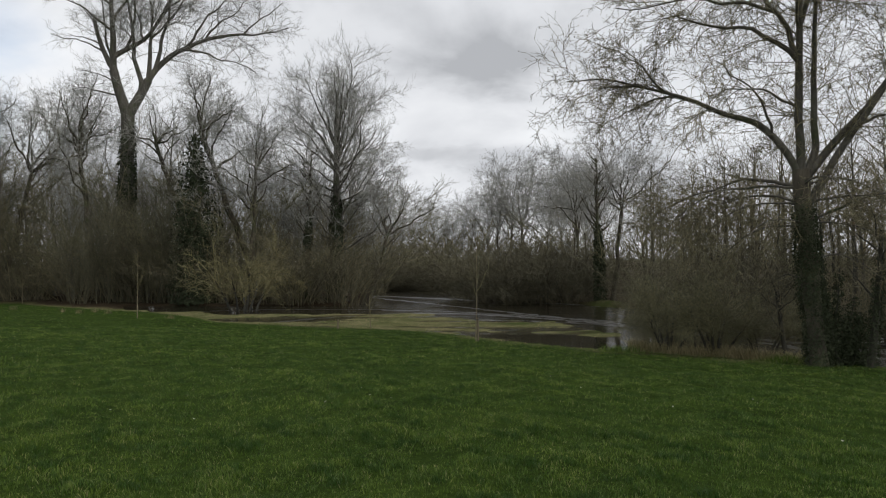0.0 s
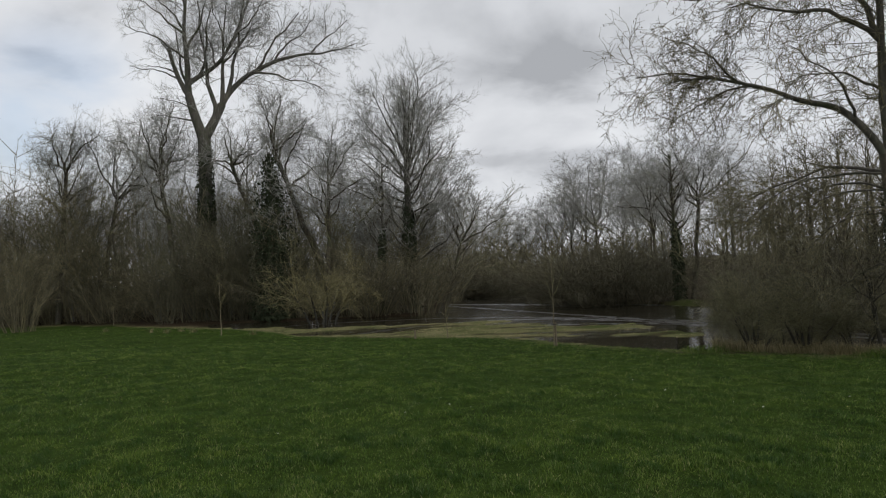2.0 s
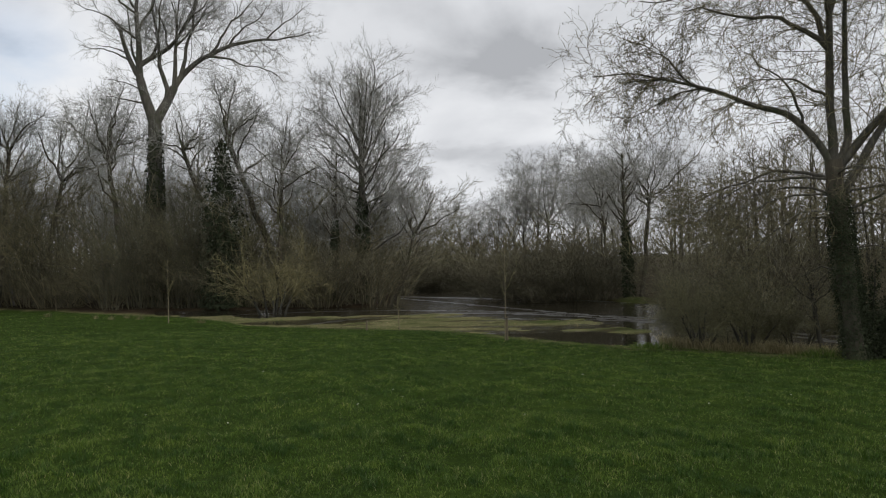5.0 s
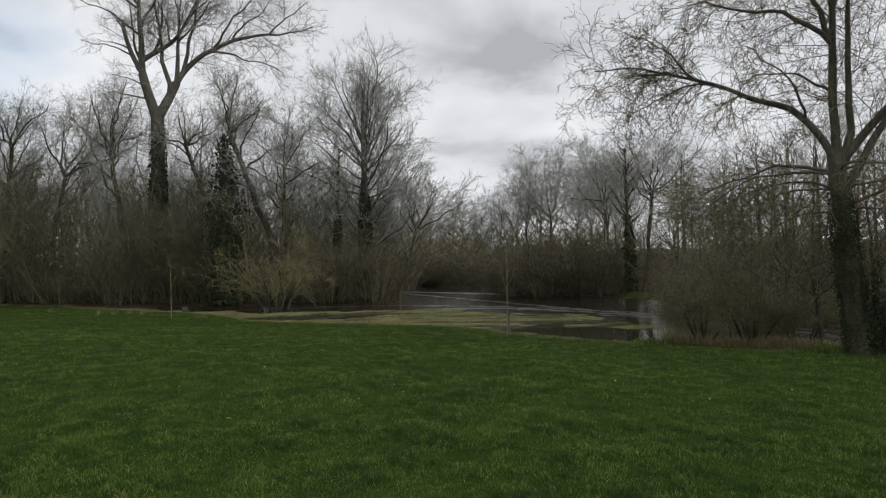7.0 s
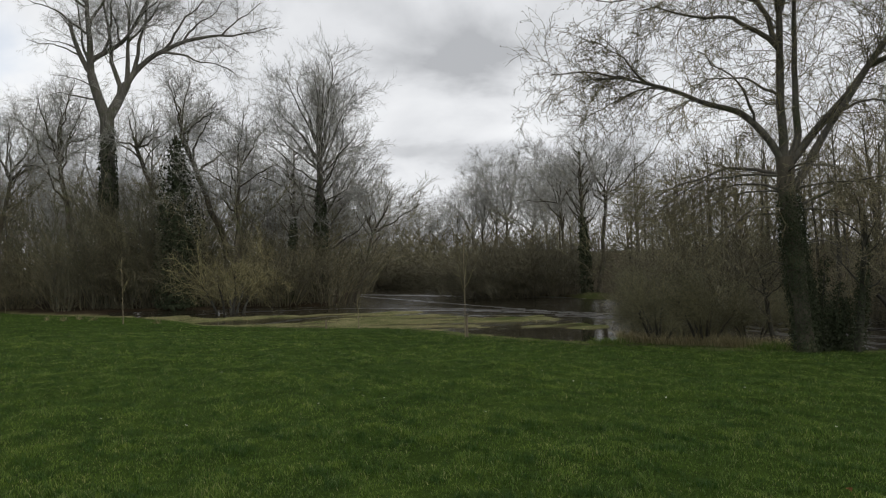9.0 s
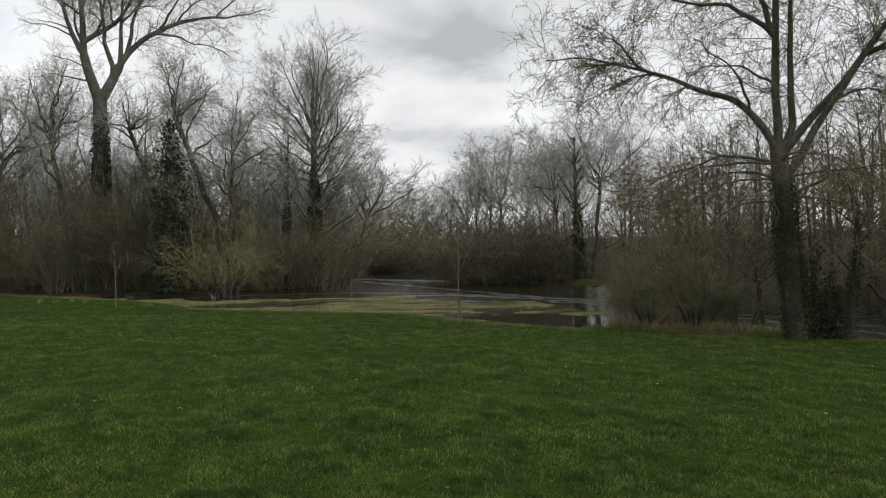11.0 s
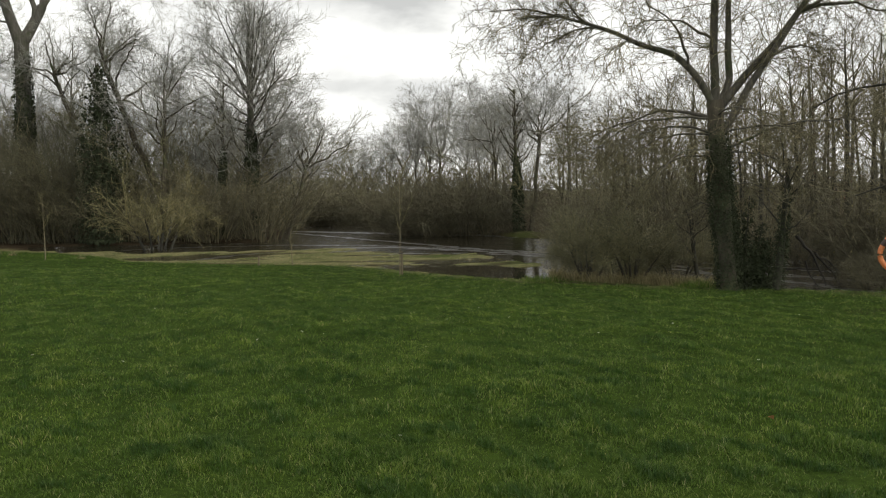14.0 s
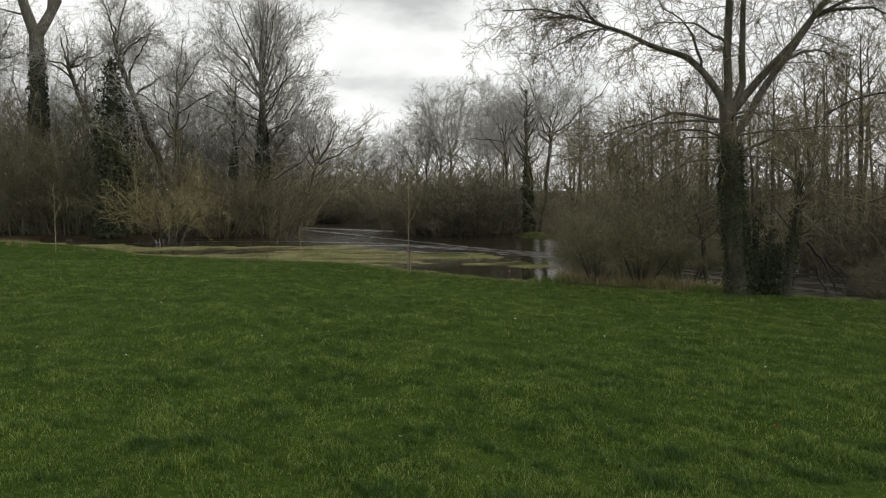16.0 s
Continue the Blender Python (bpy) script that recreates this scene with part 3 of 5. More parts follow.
def polar(az, d):
    return d * math.sin(rad(az)), d * math.cos(rad(az))


def on_ground(az, d, sink=0.03):
    x, y = polar(az, d)
    return x, y, height(x, y) - sink


def build_ground():
    az = np.radians(np.concatenate([np.arange(-180, -50, 6), np.arange(-50, 50, 0.5), np.arange(50, 180, 6)]))
    r = np.concatenate([[0.02], np.linspace(0.6, 16, 50), np.linspace(16.3, 62, 170), np.geomspace(63, 2500, 50)])
    A, Rr = np.meshgrid(az, r)
    X, Y = Rr * np.sin(A), Rr * np.cos(A)
    Z, wet, mud = land(X, Y)
    n, m = X.shape
    V = np.stack([X, Y, Z], -1).reshape(-1, 3)
    i = np.arange(n - 1)[:, None] * m + np.arange(m)[None, :]
    j = np.arange(n - 1)[:, None] * m + ((np.arange(m) + 1) % m)[None, :]
    F = np.stack([i, i + m, j + m, j], -1).reshape(-1, 4)
    me = mesh_arrays("ground", V, [F], M_GROUND)
    at = me.attributes.new("cover", "FLOAT_VECTOR", "POINT")
    at.data.foreach_set("vector", np.stack([wet.ravel(), mud.ravel(), wet.ravel() * 0], 1).astype(np.float32).ravel())
    tagged(new("ground", me), "rough green meadow sloping to flooded ground by the river", "ground", kind="structure")


def build_water():
    xs, ys = np.linspace(-130, 80, 22), np.linspace(12, 150, 15)
    X, Y = np.meshgrid(xs, ys)
    V = np.stack([X, Y, np.full_like(X, WATER)], -1).reshape(-1, 3)
    m = len(xs)
    i = (np.arange(len(ys) - 1)[:, None] * m + np.arange(m - 1)[None, :]).ravel()
    F = np.stack([i, i + 1, i + m + 1, i + m], -1)
    tagged(new("water", mesh_arrays("water", V, [F], M_WATER)), "dark flood water reflecting bare trees and sky", "water", kind="structure")


build_ground()
build_water()


# ---- trees ----
def tree(name, base, label, group=""):
    e = new(name)
    e.location = base
    return tagged(e, label, "tree", group)


def crown_levels(rng, P, R, specs):
    """Level by level from the limbs outwards."""
    made = []
    for s in specs:
        P, R = sprout(rng, P, R, **s)
        made.append((P, R))
    return made


def stack(limbs, n):
    """Limbs of different point counts, resampled to n points."""
    P, R = [], []
    for p, r in limbs:
        t, u = np.linspace(0, 1, len(p)), np.linspace(0, 1, n)
        P.append(np.stack([np.interp(u, t, p[:, k]) for k in range(3)], 1)); R.append(np.interp(u, t, r))
    return np.array(P), np.array(R)


def big_tree(name, base, label, trunk, limbs, specs, bark_mat, twig_mat, ivy=None, buds=None, seed=1, size=1.0, trunk_mat=None):
    """A tree with its own trunk and limbs; twigs grow on them."""
    rng = np.random.default_rng(seed)
    root = tree(name, base, label)
    root.scale = (size, size, size)
    part("trunk", tubes("trunk", [(trunk[0][None], trunk[1][None], 14)], trunk_mat or bark_mat), root)
    for p, r in limbs:
        part("limb", tubes("limb", [(p[None], r[None], 9)], bark_mat), root)
    P, R = stack(limbs, 14)
    lv = crown_levels(rng, P, R, specs)
    sides = [3, 3, 3, 3]
    tagged(part("crown", tubes("crown", [(p, r, sides[k]) for k, (p, r) in enumerate(lv)], twig_mat), root), kind="stuff")
    if buds:
        tagged(part("bud_scatter", buds_mesh("bud_scatter", rng, lv[-1][0], buds[0], buds[1], buds[2]), root, buds[3]), kind="stuff")
    if ivy:
        part("ivy", ivy_mesh("ivy", rng, *trunk, *ivy), root, "dark green ivy leaves")
    return root


def fork(limb, t):
    """The point at t (0 to 1) along a limb, and its radius."""
    p, r = limb
    f = t * (len(p) - 1); i = min(int(f), len(p) - 2)
    return p[i] + (p[i + 1] - p[i]) * (f - i), r[i] + (r[i + 1] - r[i]) * (f - i)


def branch(limb, t, az, e0, e1, length, thick, rng, n=12, end=0.25, wob=0.05, gnarl=0.03):
    s, r = fork(limb, t)
    r0 = min(thick, r * 0.9)
    return arc(s, az, e0, e1, length, r0, r0 * end, max(n, 11), wob, rng, gnarl)


def riverbank_tree():
    """The large spreading tree on the near bank."""
    g = np.random.default_rng(11)
    trunk = arc((0.23, -0.10, -0.1), 294, 85.5, 87.5, 4.7, 0.225, 0.20, 12, 0.016, g)
    trunk[1][0], trunk[1][1], trunk[1][2], trunk[1][3] = 0.235, 0.195, 0.185, 0.185
    top = trunk[0][-1]
    B = arc(top, 292, 91, 89, 9.0, 0.108, 0.035, 16, 0.025, g, 0.008)
    A1 = arc(top + [-0.06, 0, -0.1], 288, 68, 36, 1.55, 0.095, 0.078, 9, 0.015, g)
    A2 = arc(A1[0][-1], 286, 29, 4, 4.7, 0.074, 0.012, 16, 0.03, g, 0.012)
    D1 = arc(top + [0.06, 0, -0.25], 108, 50, 60, 8.0, 0.105, 0.03, 16, 0.025, g, 0.010)
    D2 = arc(top + [0.16, -0.1, -0.75], 110, 58, 50, 7.8, 0.095, 0.025, 16, 0.025, g, 0.010)
    C1 = arc(top + [0.05, 0.05, -0.15], 112, 54, 82, 0.75, 0.092, 0.086, 7, 0.01, g)
    C = arc(C1[0][-1], 300, 91, 88, 6.6, 0.084, 0.02, 14, 0.025, g, 0.010)
    S = branch(B, 0.28, 290, 60, 66, 4.2, 0.075, g)
    limbs = [B, A1, A2, D1, D2, C1, C, S,
             branch(B, 0.28, 272, 40, -10, 3.4, 0.07, g), branch(S, 0.30, 268, 14, -14, 3.8, 0.06, g), branch(S, 0.6, 262, 30, 0, 3.0, 0.05, g),
             branch(B, 0.37, 80, 55, 62, 3.2, 0.075, g), branch(B, 0.16, 250, 35, -30, 2.4, 0.04, g), branch(B, 0.58, 290, 40, 0, 4.0, 0.06, g),
             branch(B, 0.66, 100, 45, 20, 3.4, 0.06, g), branch(B, 0.52, 200, 40, 5, 3.4, 0.06, g), branch(B, 0.6, 20, 40, 15, 3.4, 0.06, g),
             branch(B, 0.75, 265, 45, 10, 3.6, 0.05, g), branch(B, 0.85, 80, 55, 30, 3.0, 0.04, g), branch(B, 0.36, 215, 35, -20, 2.8, 0.045, g),
             branch(A1, 0.7, 240, 60, 10, 2.6, 0.04, g), branch(A2, 0.2, 285, 40, -10, 2.8, 0.04, g), branch(A2, 0.45, 262, 45, 25, 2.2, 0.035, g),
             branch(A2, 0.15, 225, 5, -40, 2.2, 0.03, g), branch(A2, 0.4, 300, 0, -38, 2.2, 0.03, g), branch(A2, 0.6, 250, 0, -30, 1.9, 0.025, g),
             arc(trunk[0][-2], 286, 16, -40, 3.5, 0.052, 0.010, 12, 0.05, g, 0.02), arc(trunk[0][-3], 280, 10, -60, 2.8, 0.030, 0.008, 10, 0.06, g), arc(trunk[0][-4], 240, 15, -55, 2.6, 0.026, 0.008, 10, 0.06, g),
             arc(trunk[0][-4], 110, 28, -8, 3.2, 0.042, 0.010, 12, 0.05, g, 0.02), arc(trunk[0][-2], 80, 20, -55, 2.8, 0.030, 0.008, 10, 0.06, g), arc(trunk[0][-3], 100, 20, -50, 3.0, 0.032, 0.008, 10, 0.06, g),
             arc(trunk[0][-2], 180, 20, -55, 2.6, 0.030, 0.008, 10, 0.06, g), arc(trunk[0][-4], 110, 10, -60, 2.4, 0.026, 0.008, 10, 0.06, g),
             branch(D1, 0.35, 95, 15, -25, 3.0, 0.05, g), branch(D2, 0.4, 110, 20, -20, 2.8, 0.045, g), branch(D1, 0.55, 60, 70, 60, 3.2, 0.06, g),
             branch(D2, 0.6, 90, 30, 0, 3.4, 0.05, g), branch(C, 0.5, 265, 55, 10, 2.8, 0.04, g), branch(C, 0.6, 90, 50, 10, 2.6, 0.04, g),
             branch(D1, 0.7, 100, 40, 0, 3.2, 0.04, g), branch(D2, 0.25, 70, 20, -30, 2.6, 0.04, g), branch(C, 0.8, 280, 55, 20, 2.4, 0.03, g)]
    # drooping boughs and a few ragged shoots on the lower trunk
    limbs += [arc(trunk[0][-3], 300, 25, -60, 3.2, 0.034, 0.008, 12, 0.05, g, 0.02), arc(trunk[0][-4], 288, 5, -65, 2.6, 0.028, 0.008, 12, 0.06, g, 0.02),
              arc(trunk[0][-2], 272, 10, -52, 3.6, 0.036, 0.008, 12, 0.05, g, 0.02), arc(trunk[0][5], 300, 12, -62, 1.6, 0.020, 0.006, 11, 0.08, g, 0.03),
              arc(trunk[0][6], 118, 18, -66, 1.8, 0.020, 0.006, 11, 0.08, g, 0.03)]
    specs = [dict(dens=9.5, t0=0.08, t1=1.0, angle=50, ratio=0.40, n=6, wander=0.24, lift=-0.07, lmin=0.6, lmax=1.7, rmin=0.0095, rk=0.007),
             dict(dens=7.0, t0=0.08, t1=1.0, angle=46, ratio=0.5, n=4, wander=0.30, lift=-0.07, lmin=0.28, lmax=0.7, rmin=0.0062, rk=0.004),
             dict(dens=8.0, t0=0.12, t1=1.0, angle=50, ratio=0.5, n=2, wander=0.2, lift=0.10, lmin=0.11, lmax=0.28, rmin=0.0054, rk=0.003)]
    x, y, z = on_ground(23.9, 20.6)
    big_tree("riverbank_tree", (x, y, z), "large bare spreading tree with ivy-covered trunk on the river bank", trunk, limbs, specs,
             M_BARK_LIMB, M_TWIG_DARK, (13000, 0.0, 0.82, 0.05, 0.031, 0.10), (M_BUD, 0.30, 0.022, "swelling brown buds"), 21, trunk_mat=M_BARK_DARK)


def forked_tree():
    """The tall forked tree in the copse across the water."""
    g = np.random.default_rng(12)
    trunk = arc((0, 0, -0.1), 270, 90, 91, 11.8, 0.52, 0.40, 14, 0.01, g)
    top = trunk[0][-1]
    L = arc(top + [-0.1, 0, -0.2], 250, 72, 75, 2.7, 0.33, 0.26, 7, 0.02, g)
    L1 = arc(L[0][-1], 258, 62, 82, 3.3, 0.17, 0.11, 9, 0.02, g)
    L2 = arc(L[0][-1], 90, 90, 91, 9.5, 0.22, 0.04, 16, 0.03, g, 0.010)
    L3 = branch(L2, 0.08, 70, 36, 76, 7.0, 0.17, g, 14, gnarl=0.012)
    R1 = arc(top + [0.1, 0, -0.2], 68, 60, 66, 2.3, 0.33, 0.26, 7, 0.02, g)
    R2 = arc(R1[0][-1], 70, 56, 10, 5.6, 0.20, 0.11, 14, 0.03, g, 0.012)
    R3 = arc(R2[0][-1], 68, 6, 16, 4.2, 0.10, 0.03, 12, 0.05, g, 0.02)
    R4 = branch(R2, 0.5, 66, 2, -28, 4.6, 0.085, g, 12)
    R5 = arc(R1[0][-1], 120, 85, 80, 6.5, 0.16, 0.03, 10, 0.03, g)
    limbs = [L, L1, L2, L3, R1, R2, R3, R4, R5,
             branch(L2, 0.3, 80, 62, 75, 4.2, 0.10, g), branch(L2, 0.45, 275, 55, 40, 3.6, 0.08, g), branch(L2, 0.6, 250, 60, 55, 3.4, 0.08, g),
             branch(L3, 0.45, 92, 58, 72, 4.0, 0.09, g), branch(L3, 0.6, 85, 45, 60, 3.6, 0.08, g), branch(L3, 0.3, 265, 72, 80, 3.8, 0.07, g),
             branch(R2, 0.55, 92, 50, 48, 4.6, 0.10, g), branch(R2, 0.8, 80, 48, 40, 3.8, 0.08, g), branch(R3, 0.3, 95, 42, 30, 3.2, 0.06, g),
             branch(R5, 0.4, 70, 55, 50, 3.6, 0.08, g), branch(R5, 0.55, 180, 55, 50, 3.2, 0.07, g), branch(L1, 0.5, 282, 25, 10, 2.4, 0.05, g),
             branch(R1, 0.55, 265, 80, 88, 7.6, 0.17, g, 11), branch(R2, 0.12, 84, 74, 84, 6.4, 0.14, g, 11), branch(L, 0.55, 284, 72, 80, 6.0, 0.14, g, 11), branch(L3, 0.12, 120, 70, 78, 5.0, 0.10, g, 10),
             branch(L, 0.7, 260, 35, 0, 2.2, 0.05, g), branch(L1, 0.85, 280, 60, 40, 2.0, 0.05, g),
             branch(L, 0.4, 255, 22, -12, 2.8, 0.06, g), branch(L1, 0.35, 250, 22, 4, 3.0, 0.06, g), branch(L2, 0.25, 255, 38, 20, 4.2, 0.08, g), branch(L2, 0.42, 250, 45, 28, 4.0, 0.08, g)]
    specs = [dict(dens=3.0, t0=0.18, t1=1.0, angle=46, ratio=0.5, n=6, wander=0.22, lift=0.02, lmin=1.0, lmax=2.6, rmin=0.015),
             dict(dens=3.8, t0=0.08, t1=1.0, angle=46, ratio=0.55, n=4, wander=0.24, lift=0.02, lmin=0.6, lmax=1.4, rmin=0.0095),
             dict(dens=6.6, t0=0.12, t1=1.0, angle=42, ratio=0.6, n=2, wander=0.2, lift=0.03, lmin=0.35, lmax=0.75, rmin=0.0065)]
    x, y, z = on_ground(-21.8, 64)
    big_tree("forked_tree", (x, y, z), "tall bare tree forking above an ivy-clad trunk in the copse", trunk, limbs, specs,
             M_BARK_LIMB, M_TWIG_GREY_HAZED, (5200, 0.06, 0.92, 0.03, 0.10), None, 22, 1.215)


def broom_tree():
    """The upright tree with a broom-shaped crown beside the inlet."""
    g = np.random.default_rng(13)
    trunk = arc((0, 0, -0.1), 90, 89.5, 90, 10.6, 0.34, 0.17, 14, 0.012, g)
    limbs = [arc(trunk[0][-1], 90, 88, 92, 4.2, 0.12, 0.02, 9, 0.08, g)]
    for k in range(16):
        e = g.uniform(44, 80)
        limbs.append(branch(trunk, g.uniform(0.76, 1.0), k * 137 + g.uniform(-30, 30), e, e + g.uniform(0, 14), g.uniform(3.4, 5.0), 0.08, g, 12, wob=0.10, gnarl=0.02))
    for k in range(26):
        e = g.uniform(14, 50)
        limbs.append(branch(trunk, 0.26 + 0.58 * (k + g.uniform(0, 1)) / 26, k * 137 + g.uniform(-30, 30), e, e + g.uniform(6, 34), g.uniform(3.4, 5.2), 0.07, g, 12, wob=0.12, gnarl=0.025))
    specs = [dict(dens=3.2, t0=0.10, t1=1.0, angle=44, ratio=0.55, n=5, wander=0.14, lift=0.06, lmin=1.0, lmax=2.2, rmin=0.013),
             dict(dens=3.4, t0=0.10, t1=1.0, angle=42, ratio=0.6, n=4, wander=0.18, lift=0.05, lmin=0.6, lmax=1.3, rmin=0.009),
             dict(dens=5.6, t0=0.12, t1=1.0, angle=40, ratio=0.6, n=2, wander=0.18, lift=0.04, lmin=0.35, lmax=0.7, rmin=0.0065)]
    x, y, z = on_ground(-8.0, 57)
    big_tree("broom_tree", (x, y, z), "upright bare tree with broom-like crown and ivy-dark trunk", trunk, limbs, specs,
             M_BARK_LIMB, M_TWIG_GREY_HAZED, (6500, 0.02, 0.62, 0.20, 0.11), None, 23, 1.11)


def wood_tree_parts(seed, high, lean, twig_mat, bark_mat, spreading=True, stout=0.015, full=1.0, coarse=1.0, bare=0.34):
    """Trunk and crown meshes of a woodland tree: spreading from a fork, or slender to the top."""
    g = np.random.default_rng(seed)
    limbs = []
    if spreading:
        trunk = arc((0, 0, -0.1), g.uniform(0, 360), 90 - lean, 90 - lean * 0.3, high * 0.5, stout * high, stout * high * 0.6, 9, 0.04, g)
        for k in range(10):
            t = 0.99 if k < 4 else g.uniform(0.45, 0.95)
            e = g.uniform(58, 80) if k < 4 else g.uniform(35, 60)
            limbs.append(branch(trunk, t, k * 97 + g.uniform(-30, 30), e, e + g.uniform(-5, 20), high * (0.50 if k < 4 else 0.42) * g.uniform(0.8, 1.1), 0.007 * high, g, 8, wob=0.09))
    else:
        trunk = arc((0, 0, -0.1), g.uniform(0, 360), 90 - lean, 89, high * 0.96, stout * high, 0.025, 12, 0.04, g)
        for k in range(16):
            t = bare + (0.98 - bare) * k / 15
            e = g.uniform(28, 60)
            limbs.append(branch(trunk, t, k * 137 + g.uniform(-30, 30), e, e + 22, high * 0.24 * (1.25 - 0.7 * t) * g.uniform(0.7, 1.2), 0.05, g, 6, wob=0.08))
    P, R = stack(limbs, 7)
    lv = crown_levels(g, P, R, [
        dict(dens=2.5 * full, t0=0.15, t1=1.0, angle=46, ratio=0.5, n=4, wander=0.18, lift=0.04, lmin=0.9, lmax=2.2, rmin=0.018 * coarse),
        dict(dens=3.0 * full, t0=0.12, t1=1.0, angle=44, ratio=0.58, n=3, wander=0.2, lift=0.04, lmin=0.6, lmax=1.2, rmin=0.012 * coarse),
        dict(dens=3.2 * full, t0=0.12, t1=1.0, angle=42, ratio=0.65, n=2, wander=0.18, lift=0.03, lmin=0.4, lmax=0.8, rmin=0.009 * coarse)])
    cm = tubes("crown", [(P, R, 5)] + [(p, r, 3) for p, r in lv], twig_mat)
    return tubes("trunk", [(trunk[0][None], trunk[1][None], 8)], bark_mat), cm, float(np.percentile(lv[2][0][:, -1, 2], 99))


def wood_tree(meshes, name, label, group, m):
    root = tagged(new(name), label, "tree", group)
    part("trunk", meshes[0], root); tagged(part("crown", meshes[1], root), kind="stuff")
    root.matrix_world = m
    return root


def place(az, d, turn=0.0, size=1.0, sink=0.05, wide=1.0):
    x, y, z = on_ground(az, d, sink)
    return Matrix.Translation((x, y, z)) @ Matrix.Rotation(rad(turn), 4, "Z") @ Matrix.Diagonal((size * wide, size * wide, size, 1))


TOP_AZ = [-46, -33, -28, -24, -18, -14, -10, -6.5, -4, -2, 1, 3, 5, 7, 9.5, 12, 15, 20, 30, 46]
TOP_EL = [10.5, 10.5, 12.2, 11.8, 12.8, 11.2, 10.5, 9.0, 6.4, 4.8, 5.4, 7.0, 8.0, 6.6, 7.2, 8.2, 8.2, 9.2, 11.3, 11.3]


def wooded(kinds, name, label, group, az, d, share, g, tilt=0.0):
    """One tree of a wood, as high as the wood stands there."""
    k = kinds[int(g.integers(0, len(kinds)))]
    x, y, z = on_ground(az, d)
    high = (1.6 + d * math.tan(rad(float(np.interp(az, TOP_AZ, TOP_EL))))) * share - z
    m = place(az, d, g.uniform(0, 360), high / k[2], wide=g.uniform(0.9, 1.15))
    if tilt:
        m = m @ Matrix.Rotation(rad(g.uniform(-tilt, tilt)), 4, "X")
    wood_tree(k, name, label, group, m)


def build_copse():
    k0 = wood_tree_parts(31, 11.0, 3, M_TWIG_GREY_HAZED, M_BARK_LIMB, full=0.9, coarse=0.60)
    k1 = wood_tree_parts(32, 11.0, 9, M_TWIG_GREY_HAZED, M_BARK_GREY, full=0.9, coarse=0.60)
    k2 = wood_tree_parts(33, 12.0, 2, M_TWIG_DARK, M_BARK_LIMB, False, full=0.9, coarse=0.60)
    k3 = wood_tree_parts(34, 10.5, 18, M_TWIG_GREY_HAZED, M_BARK_LIMB, full=0.95, coarse=0.62)
    k4 = wood_tree_parts(35, 12.0, 3, M_TWIG_DARK, M_BARK_WET, False, 0.015, 0.8, 0.68, bare=0.48)
    g = np.random.default_rng(40)
    # the copse across the water
    for k in range(32):
        az = -45 + 40.5 * (k + g.uniform(0.0, 1.0)) / 32
        d = float(np.interp(az, FAR_AZ, FAR_R)) + (g.uniform(4, 10) if k % 2 else g.uniform(12, 26))
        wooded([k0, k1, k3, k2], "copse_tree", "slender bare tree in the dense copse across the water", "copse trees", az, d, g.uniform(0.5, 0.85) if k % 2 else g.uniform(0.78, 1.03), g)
    # the open row far beyond the inlet
    alder = wood_tree_parts(38, 12.0, 2, M_TWIG_GREY_HAZED, M_BARK_DARK, True, 0.012, 1.1, 0.85)
    for az, d, share in ((-3.4, 112, 0.95), (-2.1, 118, 0.9), (-0.9, 108, 1.0), (0.4, 115, 0.85), (1.6, 104, 0.95), (2.7, 110, 0.85), (3.5, 103, 0.98), (4.4, 106, 1.03), (5.2, 102, 1.03),
                         (7.0, 112, 0.98), (7.9, 100, 0.98), (8.9, 90, 1.0), (9.6, 75, 0.98)):
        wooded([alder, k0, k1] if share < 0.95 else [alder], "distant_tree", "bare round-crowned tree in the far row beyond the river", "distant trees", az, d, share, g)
    far = wood_tree_parts(37, 10.0, 4, M_TWIG_GREY_HAZED, M_BARK_DARK, True, 0.015, 0.60, 1.3)
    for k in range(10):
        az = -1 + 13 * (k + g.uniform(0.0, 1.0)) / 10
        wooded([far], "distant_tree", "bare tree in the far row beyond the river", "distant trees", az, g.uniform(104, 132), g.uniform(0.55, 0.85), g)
    pole = wood_tree_parts(36, 12.0, 2, M_TWIG_DARK, M_BARK_WET, False, 0.016, 0.64, 0.72, bare=0.50)
    crook = wood_tree_parts(39, 11.0, 8, M_TWIG_DARK, M_BARK_DARK, True, 0.014, 0.85, 0.75)
    # stouter trunks beyond the river
    stout = wood_tree_parts(45, 12.0, 3, M_TWIG_DARK, M_BARK_WET, False, 0.022, 0.8, 0.75, bare=0.5)
    for az, d, share in ((29.3, 33, 0.9), (31.9, 33.5, 1.04), (33.9, 35, 0.98), (35.4, 32.5, 1.04), (36.7, 34, 1.0), (38.6, 33, 1.02)):
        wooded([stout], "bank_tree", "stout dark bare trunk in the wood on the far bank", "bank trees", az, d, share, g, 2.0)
    for k in range(46):
        az = 13.4 + 33 * (k + g.uniform(0.0, 1.0)) / 46
        d = float(np.interp(az, FAR_AZ, FAR_R)) + g.uniform(3, 16)
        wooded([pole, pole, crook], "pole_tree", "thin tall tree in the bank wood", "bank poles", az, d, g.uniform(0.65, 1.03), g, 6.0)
    for k in range(30):
        az = -46 + 92 * (k + g.uniform(0.0, 1.0)) / 30
        if -1 < az < 12.5:
            continue
        d = g.uniform(150, 190)
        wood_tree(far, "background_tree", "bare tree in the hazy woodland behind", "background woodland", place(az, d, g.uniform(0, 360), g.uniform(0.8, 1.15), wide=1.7))
